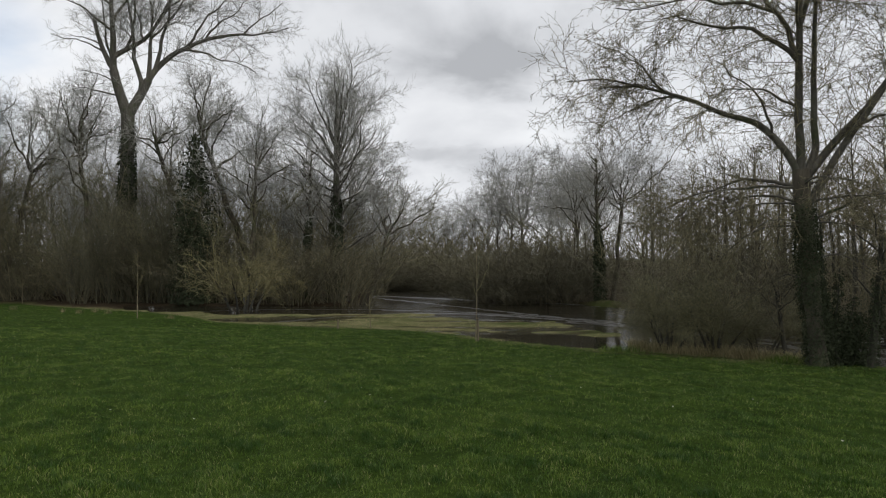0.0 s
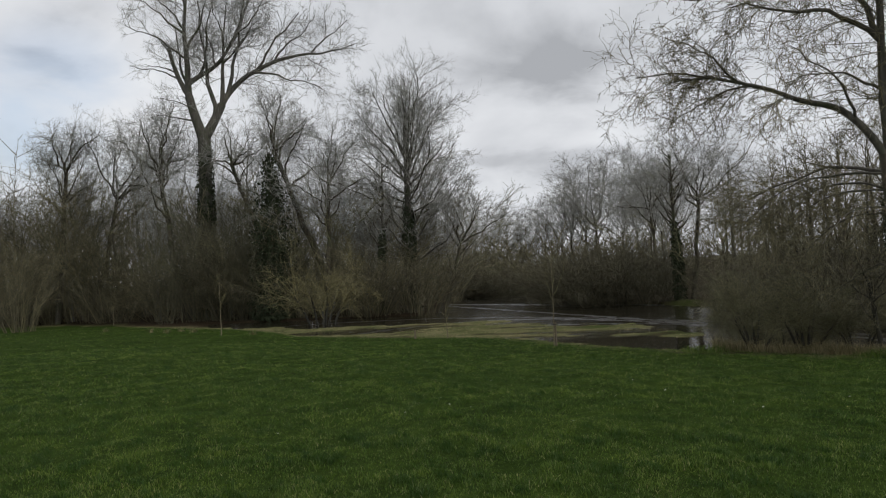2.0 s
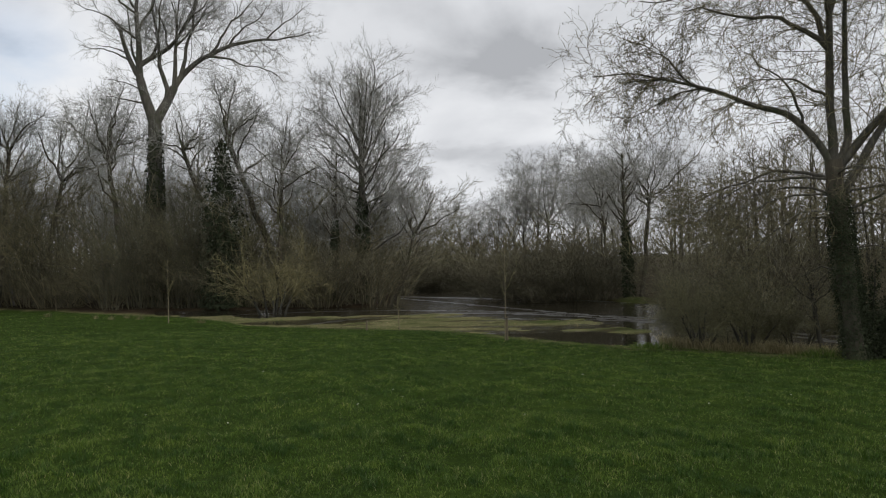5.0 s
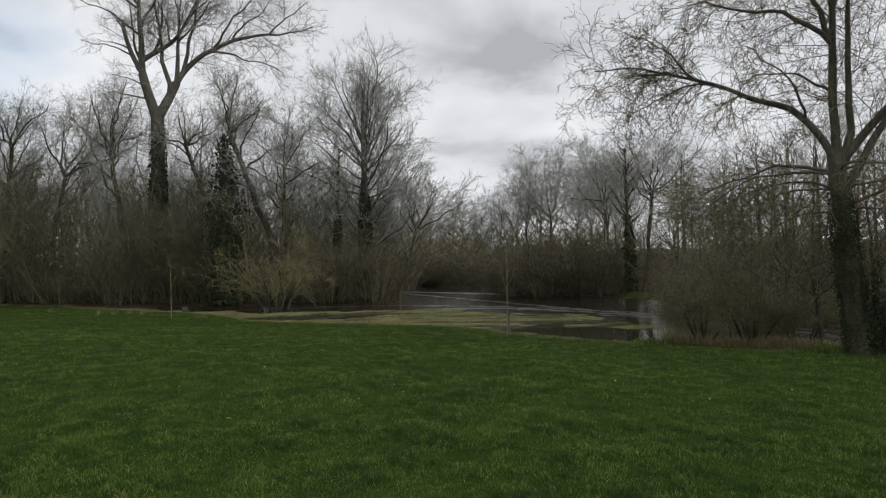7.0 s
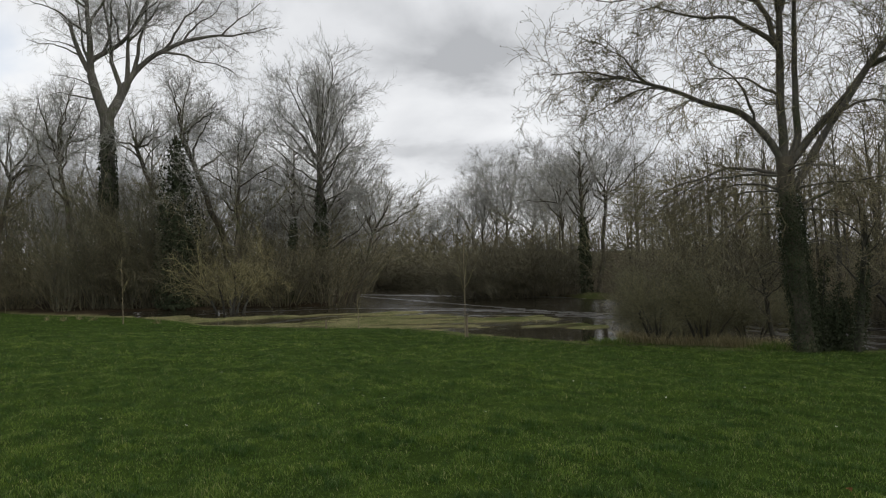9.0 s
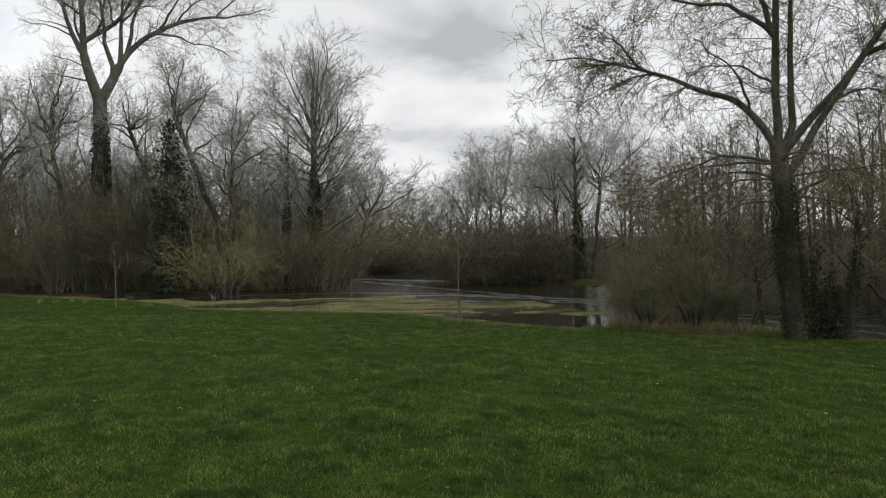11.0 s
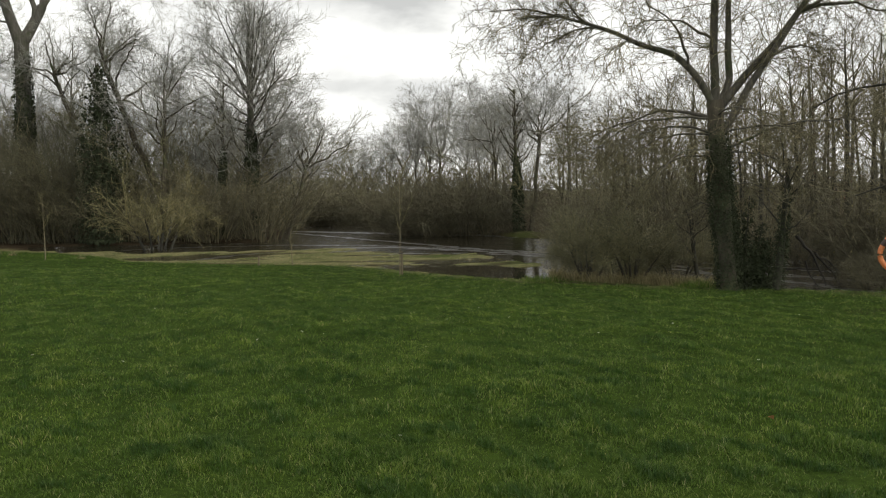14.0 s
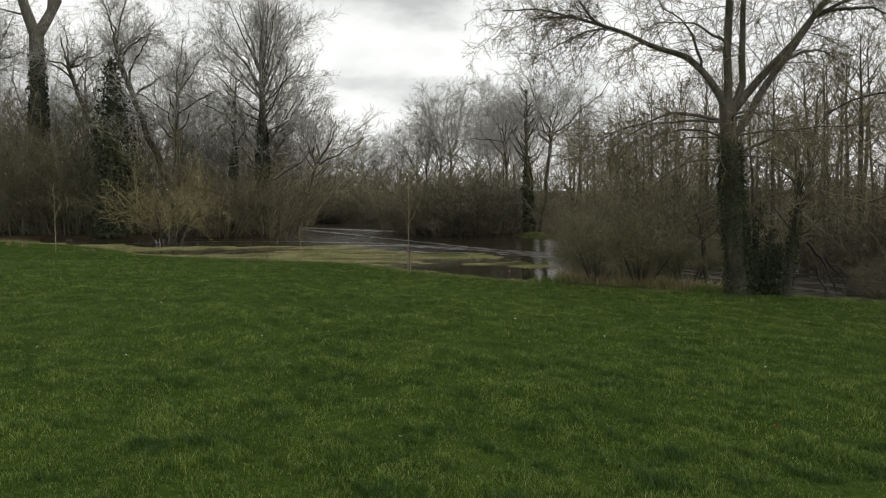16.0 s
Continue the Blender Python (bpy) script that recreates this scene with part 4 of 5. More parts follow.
    for k in range(84):
        az = -46 + 41 * (k + g.uniform(0.0, 1.0)) / 84
        d = float(np.interp(az, FAR_AZ, FAR_R)) + g.uniform(9, 40)
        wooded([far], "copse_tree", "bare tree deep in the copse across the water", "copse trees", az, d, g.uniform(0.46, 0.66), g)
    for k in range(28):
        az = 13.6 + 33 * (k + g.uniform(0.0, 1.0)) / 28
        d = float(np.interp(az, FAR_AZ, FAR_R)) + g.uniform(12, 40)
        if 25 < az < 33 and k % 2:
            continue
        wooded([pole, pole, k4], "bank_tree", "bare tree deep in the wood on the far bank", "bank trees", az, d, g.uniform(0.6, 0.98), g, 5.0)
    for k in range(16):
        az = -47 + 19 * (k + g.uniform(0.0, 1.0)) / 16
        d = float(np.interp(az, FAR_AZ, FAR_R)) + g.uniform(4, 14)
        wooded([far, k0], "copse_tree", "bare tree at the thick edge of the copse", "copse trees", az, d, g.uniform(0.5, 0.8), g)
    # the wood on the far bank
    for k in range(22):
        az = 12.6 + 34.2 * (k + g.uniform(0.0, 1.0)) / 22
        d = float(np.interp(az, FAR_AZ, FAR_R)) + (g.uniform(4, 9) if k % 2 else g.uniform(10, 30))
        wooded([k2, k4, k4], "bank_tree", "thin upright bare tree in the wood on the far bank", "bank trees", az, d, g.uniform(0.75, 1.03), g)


def shrub_parts(seed, high, wide, stems, mat, lift=0.02, dens=3.0, rm=0.009, bend=25, open_out=48):
    """Branching stems from one stool, and their twigs."""
    g = np.random.default_rng(seed)
    limbs = []
    for k in range(stems):
        q = math.sqrt(g.uniform(0, 1))
        az = g.uniform(0, 360)
        e0 = 88 - open_out * q * g.uniform(0.2, 1.0)
        ln = high * g.uniform(0.7, 1.1) * (1 + 0.25 * q)
        s = (0.27 * wide * q * math.sin(rad(az)), 0.27 * wide * q * math.cos(rad(az)), -0.05)
        limbs.append(arc(s, az, e0, e0 - bend * g.uniform(0.2, 1.4), ln, 0.021 * g.uniform(0.7, 1.4), 0.006, 6, 0.11, g))
    P, R = stack(limbs, 6)
    lv = crown_levels(g, P, R, [
        dict(dens=dens, t0=0.15, t1=1.0, angle=38, ratio=0.42, n=4, wander=0.2, lift=lift, lmin=0.4, lmax=1.6, rmin=rm * 1.3),
        dict(dens=dens * 0.9, t0=0.15, t1=1.0, angle=40, ratio=0.55, n=2, wander=0.22, lift=lift, lmin=0.25, lmax=0.7, rmin=rm)])
    return tubes("stool", [(P, R, 5)], mat), tubes("crown", [(lv[0][0], lv[0][1], 3), (lv[1][0], lv[1][1], 3)], mat)


def willow_parts(seed, mat, rm=0.0048, dens=11.0, droop=34):
    """A few short crooked stems under a rounded, tangled crown."""
    g = np.random.default_rng(seed)
    stems, limbs = [], []
    for k in range(6):
        az = k * 60 + g.uniform(-25, 25)
        e0 = g.uniform(58, 84)
        stems.append(arc((0.10 * math.sin(rad(az)), 0.10 * math.cos(rad(az)), -0.1), az, e0, e0 - 10, g.uniform(1.0, 1.35), 0.042, 0.022, 7, 0.10, g))
        for j in range(11):
            e = g.uniform(14, 84)
            limbs.append(branch(stems[-1], g.uniform(0.55, 1.0), az + g.uniform(-95, 95), e, e - droop * g.uniform(0.0, 1.2), g.uniform(0.70, 1.25), 0.013, g, 6, wob=0.12))
    P, R = stack(limbs, 6)
    lv = crown_levels(g, P, R, [
        dict(dens=dens, t0=0.12, t1=1.0, angle=46, ratio=0.42, n=4, wander=0.26, lift=-0.02, lmin=0.3, lmax=0.75, rmin=rm * 1.25, rk=0.006),
        dict(dens=dens * 0.85, t0=0.1, t1=1.0, angle=46, ratio=0.6, n=3, wander=0.28, lift=-0.01, lmin=0.18, lmax=0.42, rmin=rm, rk=0.004)])
    SP, SR = stack(stems, 6)
    return tubes("stool", [(SP, SR, 6)], M_BARK_WET), tubes("crown", [(P, R, 4), (lv[0][0], lv[0][1], 3), (lv[1][0], lv[1][1], 3)], mat)


def shrub(meshes, name, label, m, group=""):
    root = tagged(new(name), label, "shrub", group)
    part("stool", meshes[0], root); tagged(part("crown", meshes[1], root), kind="stuff")
    root.matrix_world = m
    return root


def build_shrubs():
    dark = [shrub_parts(51 + k, 3.6, 4.0, 36, M_TWIG_DARK, rm=0.0095, dens=3.0) for k in range(2)]
    brown = [shrub_parts(55 + k, 3.4, 4.0, 36, M_TWIG_SALLOW, rm=0.0095, dens=3.0) for k in range(2)]
    low = shrub_parts(50, 3.6, 4.4, 26, M_TWIG_DARK, rm=0.022, dens=1.35)
    sallow = [shrub_parts(65 + k, 3.4, 4.4, 44, M_TWIG_SALLOW, rm=0.0095, dens=3.4, bend=30, open_out=56) for k in range(2)]
    tall = [shrub_parts(58 + k, 7.6, 3.8, 14, M_TWIG_DARK if k else M_TWIG_BROWN, lift=0.05, dens=2.5, rm=0.0115, bend=8) for k in range(2)]
    g = np.random.default_rng(60)
    for k in range(26):
        az = -47 + 43 * (k + g.uniform(0.0, 1.0)) / 26
        d = g.uniform(0.5, 4.0) + float(np.interp(az, FAR_AZ, FAR_R))
        shrub((dark + brown)[int(g.integers(0, 4))], "thicket_shrub", "dense bare brown shrub in the flooded copse", place(az, d, g.uniform(0, 360), g.uniform(0.55, 1.25), wide=1.2), "copse undergrowth")
    for k in range(34):
        az = -47 + 42 * (k + g.uniform(0.0, 1.0)) / 34
        d = g.uniform(3.0, 12.0) + float(np.interp(az, FAR_AZ, FAR_R))
        shrub(tall[k % 2], "coppice_shrub", "tall many-stemmed bare coppice shrub in the copse", place(az, d, g.uniform(0, 360), g.uniform(0.85, 1.2), wide=1.2), "copse coppice")
    for k in range(14):
        az = -47 + 19 * (k + g.uniform(0.0, 1.0)) / 14
        d = g.uniform(1.0, 9.0) + float(np.interp(az, FAR_AZ, FAR_R))
        shrub(tall[1], "coppice_shrub", "tall many-stemmed bare coppice shrub in the copse", place(az, d, g.uniform(0, 360), g.uniform(1.25, 1.65), wide=1.4), "copse coppice")
    russet = shrub_parts(64, 7.4, 3.6, 22, M_TWIG_RUSSET, lift=0.05, dens=2.4, rm=0.014, bend=10, open_out=26)
    for az, d, s, turn in ((-24.6, 60.5, 0.72, 0), (-22.9, 61.0, 0.92, 90), (-21.2, 60.5, 1.0, 200), (-19.6, 59.5, 0.90, 300), (-18.4, 57.5, 0.62, 140)):
        shrub(russet, "russet_shrub", "tall russet-brown shrub of upright stems round the forked tree", place(az, d, turn, s), "russet shrubs")
    for k in range(22):
        az = 0.5 + 48 * (k + g.uniform(0.0, 1.0)) / 22
        d = g.uniform(-0.7, 2.6) + float(np.interp(az, FAR_AZ, FAR_R))
        shrub((dark + brown)[int(g.integers(0, 4))], "bank_shrub", "dense bare shrub along the far bank", place(az, d, g.uniform(0, 360), g.uniform(0.6, 1.1) * (0.6 if 8 < az < 14 or 23 < az < 33 else 1), 0.2, 1.2), "far bank undergrowth")
    for k in range(16):
        az = 13 + 36 * (k + g.uniform(0.0, 1.0)) / 16
        d = g.uniform(5.0, 14.0) + float(np.interp(az, FAR_AZ, FAR_R))
        if 27 < az < 33:
            continue
        shrub(tall[k % 2], "coppice_shrub", "tall many-stemmed bare coppice shrub on the far bank", place(az, d, g.uniform(0, 360), g.uniform(0.52, 0.78) if az < 24 else g.uniform(0.34, 0.5), wide=1.4), "far bank coppice")
    for az, d, s in ((2.6, 57, 0.72), (3.9, 55, 0.84), (5.4, 54, 0.95), (7.0, 54, 0.98), (8.6, 53, 0.82), (4.6, 58, 0.9), (6.4, 58, 0.95)):
        shrub(sallow[int(az) % 2], "sallow_shrub", "dark rounded bare sallow shrub at the river's edge", place(az, d, az * 50, s, wide=1.4), "sallow shrubs")
    for k in range(9):
        az = -6 + 8.5 * (k + g.uniform(0.0, 1.0)) / 9
        shrub(tall[k % 2], "inlet_shrub", "tall bare shrub at the end of the inlet", place(az, g.uniform(85, 92), g.uniform(0, 360), g.uniform(0.38, 0.55), 0.5, 2.8), "inlet shrubs")
    for k in range(8):
        az = -5.4 + 6.6 * (k + g.uniform(0.2, 0.8)) / 8
        shrub(sallow[k % 2], "inlet_shrub", "low dark shrub overhanging the end of the inlet", place(az, g.uniform(83.5, 85), g.uniform(0, 360), g.uniform(0.55, 0.8), 0.3, 1.8), "inlet shrubs")
    shrub(dark[0], "meadow_shrub", "thin brown many-stemmed shrub on the meadow edge", place(-33.4, 58, 20, 1.25, wide=0.8))
    for k in range(16):
        az = -45 + 90 * (k + g.uniform(0.0, 1.0)) / 16
        shrub(low, "hedge_shrub", "dark bare shrub in the woodland behind", place(az, g.uniform(105, 145), g.uniform(0, 360), g.uniform(0.9, 1.3), wide=2.4), "distant hedge")
    for k in range(16):
        az = -46 + 39 * (k + g.uniform(0.0, 1.0)) / 16
        shrub(low, "hedge_shrub", "dark bare shrub deep in the copse", place(az, g.uniform(16, 34) + float(np.interp(az, FAR_AZ, FAR_R)), g.uniform(0, 360), g.uniform(1.0, 1.6), wide=1.9), "copse hedge")
    for k in range(18):
        az = -7 + 18 * (k + g.uniform(0.1, 0.9)) / 18
        shrub(low, "hedge_shrub", "dark bare hedge shrub beyond the inlet", place(az, g.uniform(92, 128), g.uniform(0, 360), g.uniform(1.25, 1.75), wide=1.3), "distant hedge")
    for k in range(14):
        az = 12 + 34 * (k + g.uniform(0.1, 0.9)) / 14
        shrub(low, "hedge_shrub", "dark bare hedge shrub beyond the bank wood", place(az, g.uniform(80, 120), g.uniform(0, 360), g.uniform(0.7, 1.15), wide=2.2), "distant hedge")
    near = willow_parts(71, M_TWIG_BROWN, 0.0042, 14.0)
    for az, d, s, turn in ((15.2, 23.2, 1.08, 10), (18.2, 22.9, 1.12, 140), (21.3, 23.4, 0.92, 250), (17.0, 25.0, 1.02, 200), (14.7, 25.0, 0.72, 300)):
        shrub(near, "willow_shrub", "rounded brown twiggy willow shrub on the near bank", place(az, d, turn, s), "willow shrubs")
    brush = willow_parts(73, M_TWIG_SALLOW, 0.0045, 11.0)
    for az, d, s, turn in ((34.5, 30.5, 1.15, 310), (22.6, 33.5, 1.1, 80), (33.4, 22.6, 0.80, 20), (35.6, 22.9, 0.95, 130), (38.2, 23.0, 1.0, 220), (31.8, 29.5, 0.9, 60)):
        shrub(brush, "bankside_shrub", "dark tangled bare shrub leaning over the river", place(az, d, turn, s), "bankside shrubs")
    tan = willow_parts(72, M_TWIG_TAN, 0.0052, 8.0, 46)
    shrub(tan, "pale_shrub", "sprawling tangled shrub with pale tan branches at the water's edge", place(-14.2, 48, 30, 2.45, wide=0.95))


def sapling(az, d, high, seed, label, stake=0.7):
    g = np.random.default_rng(seed)
    root = tree("sapling", on_ground(az, d, 0.02), label, "planted saplings")
    trunk = arc((0, 0, 0), g.uniform(0, 360), 89, 88, high, 0.022, 0.006, 9, 0.02, g)
    limbs = [branch(trunk, t, g.uniform(0, 360), 58, 70, high * 0.3 * (1.3 - t), 0.010, g, 6) for t in np.linspace(0.42, 0.95, 11)]
    part("trunk", tubes("trunk", [(trunk[0][None], trunk[1][None], 6)], M_BARK_PALE), root)
    P, R = stack(limbs, 6)
    lv = crown_levels(g, P, R, [dict(dens=5, t0=0.2, t1=1.0, angle=38, ratio=0.5, n=3, wander=0.15, lift=0.06, lmin=0.2, lmax=0.6, rmin=0.006)])
    tagged(part("crown", tubes("crown", [(P, R, 4), (lv[0][0], lv[0][1], 3)], M_TWIG_TAN), root), kind="stuff")
    if stake:
        p = arc((0.07, 0.0, -0.05), 0, 90, 90, stake + 0.05, 0.029, 0.027, 3, 0.0, g)
        post = part("stake", tubes("stake", [(p[0][None], p[1][None], 8)], M_STAKE), root, "weathered wooden stake")
        th = np.linspace(0, 2 * np.pi, 13)
        ring = np.stack([0.035 + 0.075 * np.cos(th), 0.05 * np.sin(th), np.full(13, stake - 0.06)], 1)
        part("tie", tubes("tie", [(ring[None], np.full((1, 13), 0.012), 5)], M_STRAP), post, "black rubber tie")


riverbank_tree()
forked_tree()
broom_tree()
build_copse()
build_shrubs()
sapling(1.95, 25.2, 3.3, 81, "young sapling tied to a short wooden stake", 0.75)
sapling(-21.1, 38.0, 2.9, 82, "young bare sapling on the meadow edge", 0)
sapling(-27.9, 64.0, 2.6, 83, "small bare sapling beside the flooded ditch", 0)
sapling(-5.5, 30.6, 1.3, 84, "knee-high bare seedling at the meadow edge", 0)


# ---- meadow grass ----
def blades(name, rng, x, y, z, hgt, wid, mat, slight=None, lush=None):
    """Bent, tapering blades of five points; the slight ones have three."""
    n = len(x)
    a = rng.uniform(0, 2 * np.pi, n)
    side = np.stack([np.cos(a), np.sin(a), np.zeros(n)], 1) * (wid / 2)[:, None]
    b = rng.uniform(0, 2 * np.pi, n)
    lean = np.stack([np.cos(b), np.sin(b), np.zeros(n)], 1) * (hgt * rng.uniform(0.2, 1.25, n))[:, None]
    p0 = np.stack([x, y, z], 1)
    up = np.zeros((n, 3)); up[:, 2] = hgt
    mid = p0 + up * 0.6 + lean * 0.35
    tip = p0 + up * rng.uniform(0.7, 1.0, n)[:, None] + lean
    if slight is None:
        slight = np.zeros(n, bool)
    f = ~slight
    V = np.stack([p0 - side, p0 + side, mid + side * 0.7, mid - side * 0.7, tip], 1)[f].reshape(-1, 3)
    W = np.stack([p0 - side, p0 + side, tip], 1)[slight].reshape(-1, 3)
    k = np.arange(int(f.sum()))[:, None] * 5
    j = len(V) + np.arange(int(slight.sum()))[:, None] * 3
    me = mesh_arrays(name, np.concatenate([V, W]), [k + np.array([[0, 1, 2, 3]]), np.concatenate([k + np.array([[3, 2, 4]]), j + np.array([[0, 1, 2]])])], mat, True)
    if lush is not None:
        at = me.attributes.new("lush", "FLOAT", "POINT")
        at.data.foreach_set("value", np.concatenate([np.repeat(lush[f], 5), np.repeat(lush[slight], 3)]).astype(np.float32))
    return me


def meadow():
    rng = np.random.default_rng(90)
    xs, ys, hs, ws, ls = [], [], [], [], []
    for r0, r1, dens, h, w in ((3.4, 6.0, 5200, 0.044, 0.0042), (6.0, 10.0, 2500, 0.048, 0.0054), (10.0, 17.0, 1150, 0.052, 0.0078), (17.0, 30.0, 420, 0.052, 0.014), (30.0, 60.0, 40, 0.045, 0.035)):
        a0, a1 = (-46, 48) if r0 < 17 else (-46, 45)
        n = int(dens * 0.5 * rad(a1 - a0) * (r1 ** 2 - r0 ** 2))
        r = np.sqrt(rng.uniform(r0 ** 2, r1 ** 2, n)); a = np.radians(rng.uniform(a0, a1, n))
        x, y = r * np.sin(a), r * np.cos(a)
        edge = np.interp(np.degrees(a), EDGE_AZ, EDGE_R)
        tuft = 0.5 + 0.5 * np.clip(0.5 * wave(x, y, 3.0, 91) + 0.75 * wave(x, y, 8.0, 92) + 0.7 * wave(x, y, 15.0, 93) + 0.45 * wave(x, y, 31.0, 94), -1, 1)
        lush = np.clip((0.7 * wave(x, y, 7.5, 191) + 0.8 * wave(x, y, 14.0, 192) + 0.7 * wave(x, y, 25.0, 193) - 0.48) * 3.6, 0, 1)
        keep = (r < edge + 0.6) & (rng.random(n) < 0.6 + 0.45 * tuft + 0.3 * lush)
        x, y, tuft, lush = x[keep], y[keep], tuft[keep], lush[keep]
        xs.append(x); ys.append(y); ls.append(lush * rng.uniform(0.6, 1.0, len(x)))
        hs.append(h * (0.48 + 0.75 * tuft ** 1.6 + 0.55 * lush) * rng.uniform(0.6, 1.3, len(x))); ws.append(w * rng.uniform(0.7, 1.4, len(x)))
    x, y, hgt, wid, lush = (np.concatenate(v) for v in (xs, ys, hs, ws, ls))
    z = land(x, y)[0] - 0.005
    tagged(new("meadow_grass", blades("meadow_grass", rng, x, y, z, hgt, wid, M_GRASS, np.hypot(x, y) > 9, lush)), "rough tufted green meadow grass", "grass", kind="stuff")


meadow()


def marsh():
    """Wet grass and dead stems on the flooded shelf and round the shrubs on the bank."""
    rng = np.random.default_rng(95)
    n = 60000
    a = np.radians(rng.uniform(-30, 16, n)); r = rng.uniform(22, 48, n)
    x, y = r * np.sin(a), r * np.cos(a)
    edge = np.interp(np.degrees(a), EDGE_AZ, EDGE_R); wide = np.interp(np.degrees(a), SHELF_AZ, SHELF_W) + 0.8 * wave(x, y, 1.1, 97)
    z, wet, mud = land(x, y)
    keep = (r > edge) & (r < edge + wide + 0.5) & (z > WATER - 0.02) & (wet > 0.6) & (mud < 0.4)
    x, y, z = x[keep], y[keep], z[keep]
    n = len(x)
    tagged(new("marsh_grass", blades("marsh_grass", rng, x, y, z - 0.005, rng.uniform(0.015, 0.05, n), rng.uniform(0.012, 0.032, n), M_MARSH)),
           "short wet yellow-green grass standing out of the flood", "grass", kind="stuff")
    n = 6800
    a = np.radians(rng.uniform(12.6, 24.5, n)); q = rng.uniform(-0.6, 1.0, n) ** 3
    r = np.interp(np.degrees(a), EDGE_AZ, EDGE_R) + 0.9 + 1.6 * q
    x, y = r * np.sin(a), r * np.cos(a)
    z = np.maximum(land(x, y)[0], WATER) - 0.02
    clump = 0.5 + 0.5 * wave(x, y, 1.6, 96)
    keep = rng.random(n) < clump
    x, y, z, clump = x[keep], y[keep], z[keep], clump[keep]
    n = len(x)
    tagged(new("dead_grass", blades("dead_grass", rng, x, y, z, rng.uniform(0.14, 0.52, n) * (0.5 + 0.7 * clump), rng.uniform(0.008, 0.018, n), M_STRAW)),
           "pale dead grass and reed stems along the bank", "dead grass", kind="stuff")
    n = 5200
    a = np.radians(rng.uniform(10.5, 34, n))
    r = np.interp(np.degrees(a), EDGE_AZ, EDGE_R) + 0.25 + 0.5 * rng.normal(0, 1, n)
    x, y = r * np.sin(a), r * np.cos(a)
    clump = np.clip(wave(x, y, 2.3, 98), 0, 1)
    keep = rng.random(n) < clump
    x, y, clump = x[keep], y[keep], clump[keep]
    n = len(x)
    tagged(new("bank_grass", blades("bank_grass", rng, x, y, land(x, y)[0] - 0.01, rng.uniform(0.08, 0.24, n) * (0.6 + 0.6 * clump), rng.uniform(0.010, 0.018, n), M_GRASS)),
           "rank green grass tufts along the bank's edge", "grass", kind="stuff")


marsh()


# ---- single trees with their own shapes ----
def ivy_tree(az, d, high, lean_az, lean, seed, radius, puff, top_twigs, label, ivy_to=0.55, leaves=4200, taper=0.7):
    """A trunk wrapped in ivy nearly to its top."""
    g = np.random.default_rng(seed)
    trunk = arc((0, 0, -0.1), lean_az, 90 - lean, 89, high, radius, 0.06, 13, 0.02, g)
    limbs = [branch(trunk, t, g.uniform(0, 360), 40, 65, high * 0.28 * (1.3 - t), 0.06, g, 8) for t in np.linspace(0.45, 0.97, top_twigs)]
    specs = [dict(dens=2.6, t0=0.15, t1=1.0, angle=44, ratio=0.5, n=4, wander=0.18, lift=0.04, lmin=0.8, lmax=2.0, rmin=0.016),
             dict(dens=3.0, t0=0.12, t1=1.0, angle=42, ratio=0.6, n=3, wander=0.2, lift=0.04, lmin=0.5, lmax=1.1, rmin=0.011),
             dict(dens=3.0, t0=0.12, t1=1.0, angle=42, ratio=0.6, n=2, wander=0.2, lift=0.04, lmin=0.35, lmax=0.7, rmin=0.009)]
    big_tree("ivy_clad_tree", on_ground(az, d), label, trunk, limbs, specs, M_BARK_DARK, M_TWIG_GREY_HAZED, (leaves, 0.02, ivy_to, puff, 0.12, taper), None, seed)


def leaning_tree(az, d, high, lean_az, lean, seed, label, stout=0.24, ivy=None):
    """A tree whose trunk leans out and whose crown spreads from high forks."""
    g = np.random.default_rng(seed)
    trunk = arc((0, 0, -0.1), lean_az, 90 - lean, 90 - lean * 0.7, high * 0.62, stout, stout * 0.58, 10, 0.03, g)
    limbs = [branch(trunk, 0.99, lean_az + da, e, e2, high * f * g.uniform(0.8, 1.1), 0.11, g, 11, wob=0.15) for da, e, e2, f in
             ((-20, 62, 80, 0.42), (30, 48, 66, 0.42), (170, 66, 80, 0.40), (90, 50, 70, 0.36), (-90, 46, 66, 0.38), (0, 30, 34, 0.38))]
    limbs += [branch(trunk, t, g.uniform(0, 360), g.uniform(25, 60), g.uniform(40, 80), high * g.uniform(0.22, 0.36), 0.08, g, 10, wob=0.15) for t in (0.5, 0.6, 0.68, 0.76, 0.84, 0.92)]
    specs = [dict(dens=2.8, t0=0.15, t1=1.0, angle=46, ratio=0.5, n=5, wander=0.18, lift=0.04, lmin=1.0, lmax=2.4, rmin=0.018),
             dict(dens=3.2, t0=0.12, t1=1.0, angle=44, ratio=0.58, n=3, wander=0.2, lift=0.04, lmin=0.6, lmax=1.3, rmin=0.012),
             dict(dens=3.4, t0=0.12, t1=1.0, angle=42, ratio=0.62, n=2, wander=0.2, lift=0.03, lmin=0.4, lmax=0.85, rmin=0.009)]
    big_tree("leaning_tree", on_ground(az, d), label, trunk, limbs, specs, M_BARK_DARK, M_TWIG_GREY_HAZED, ivy, None, seed)


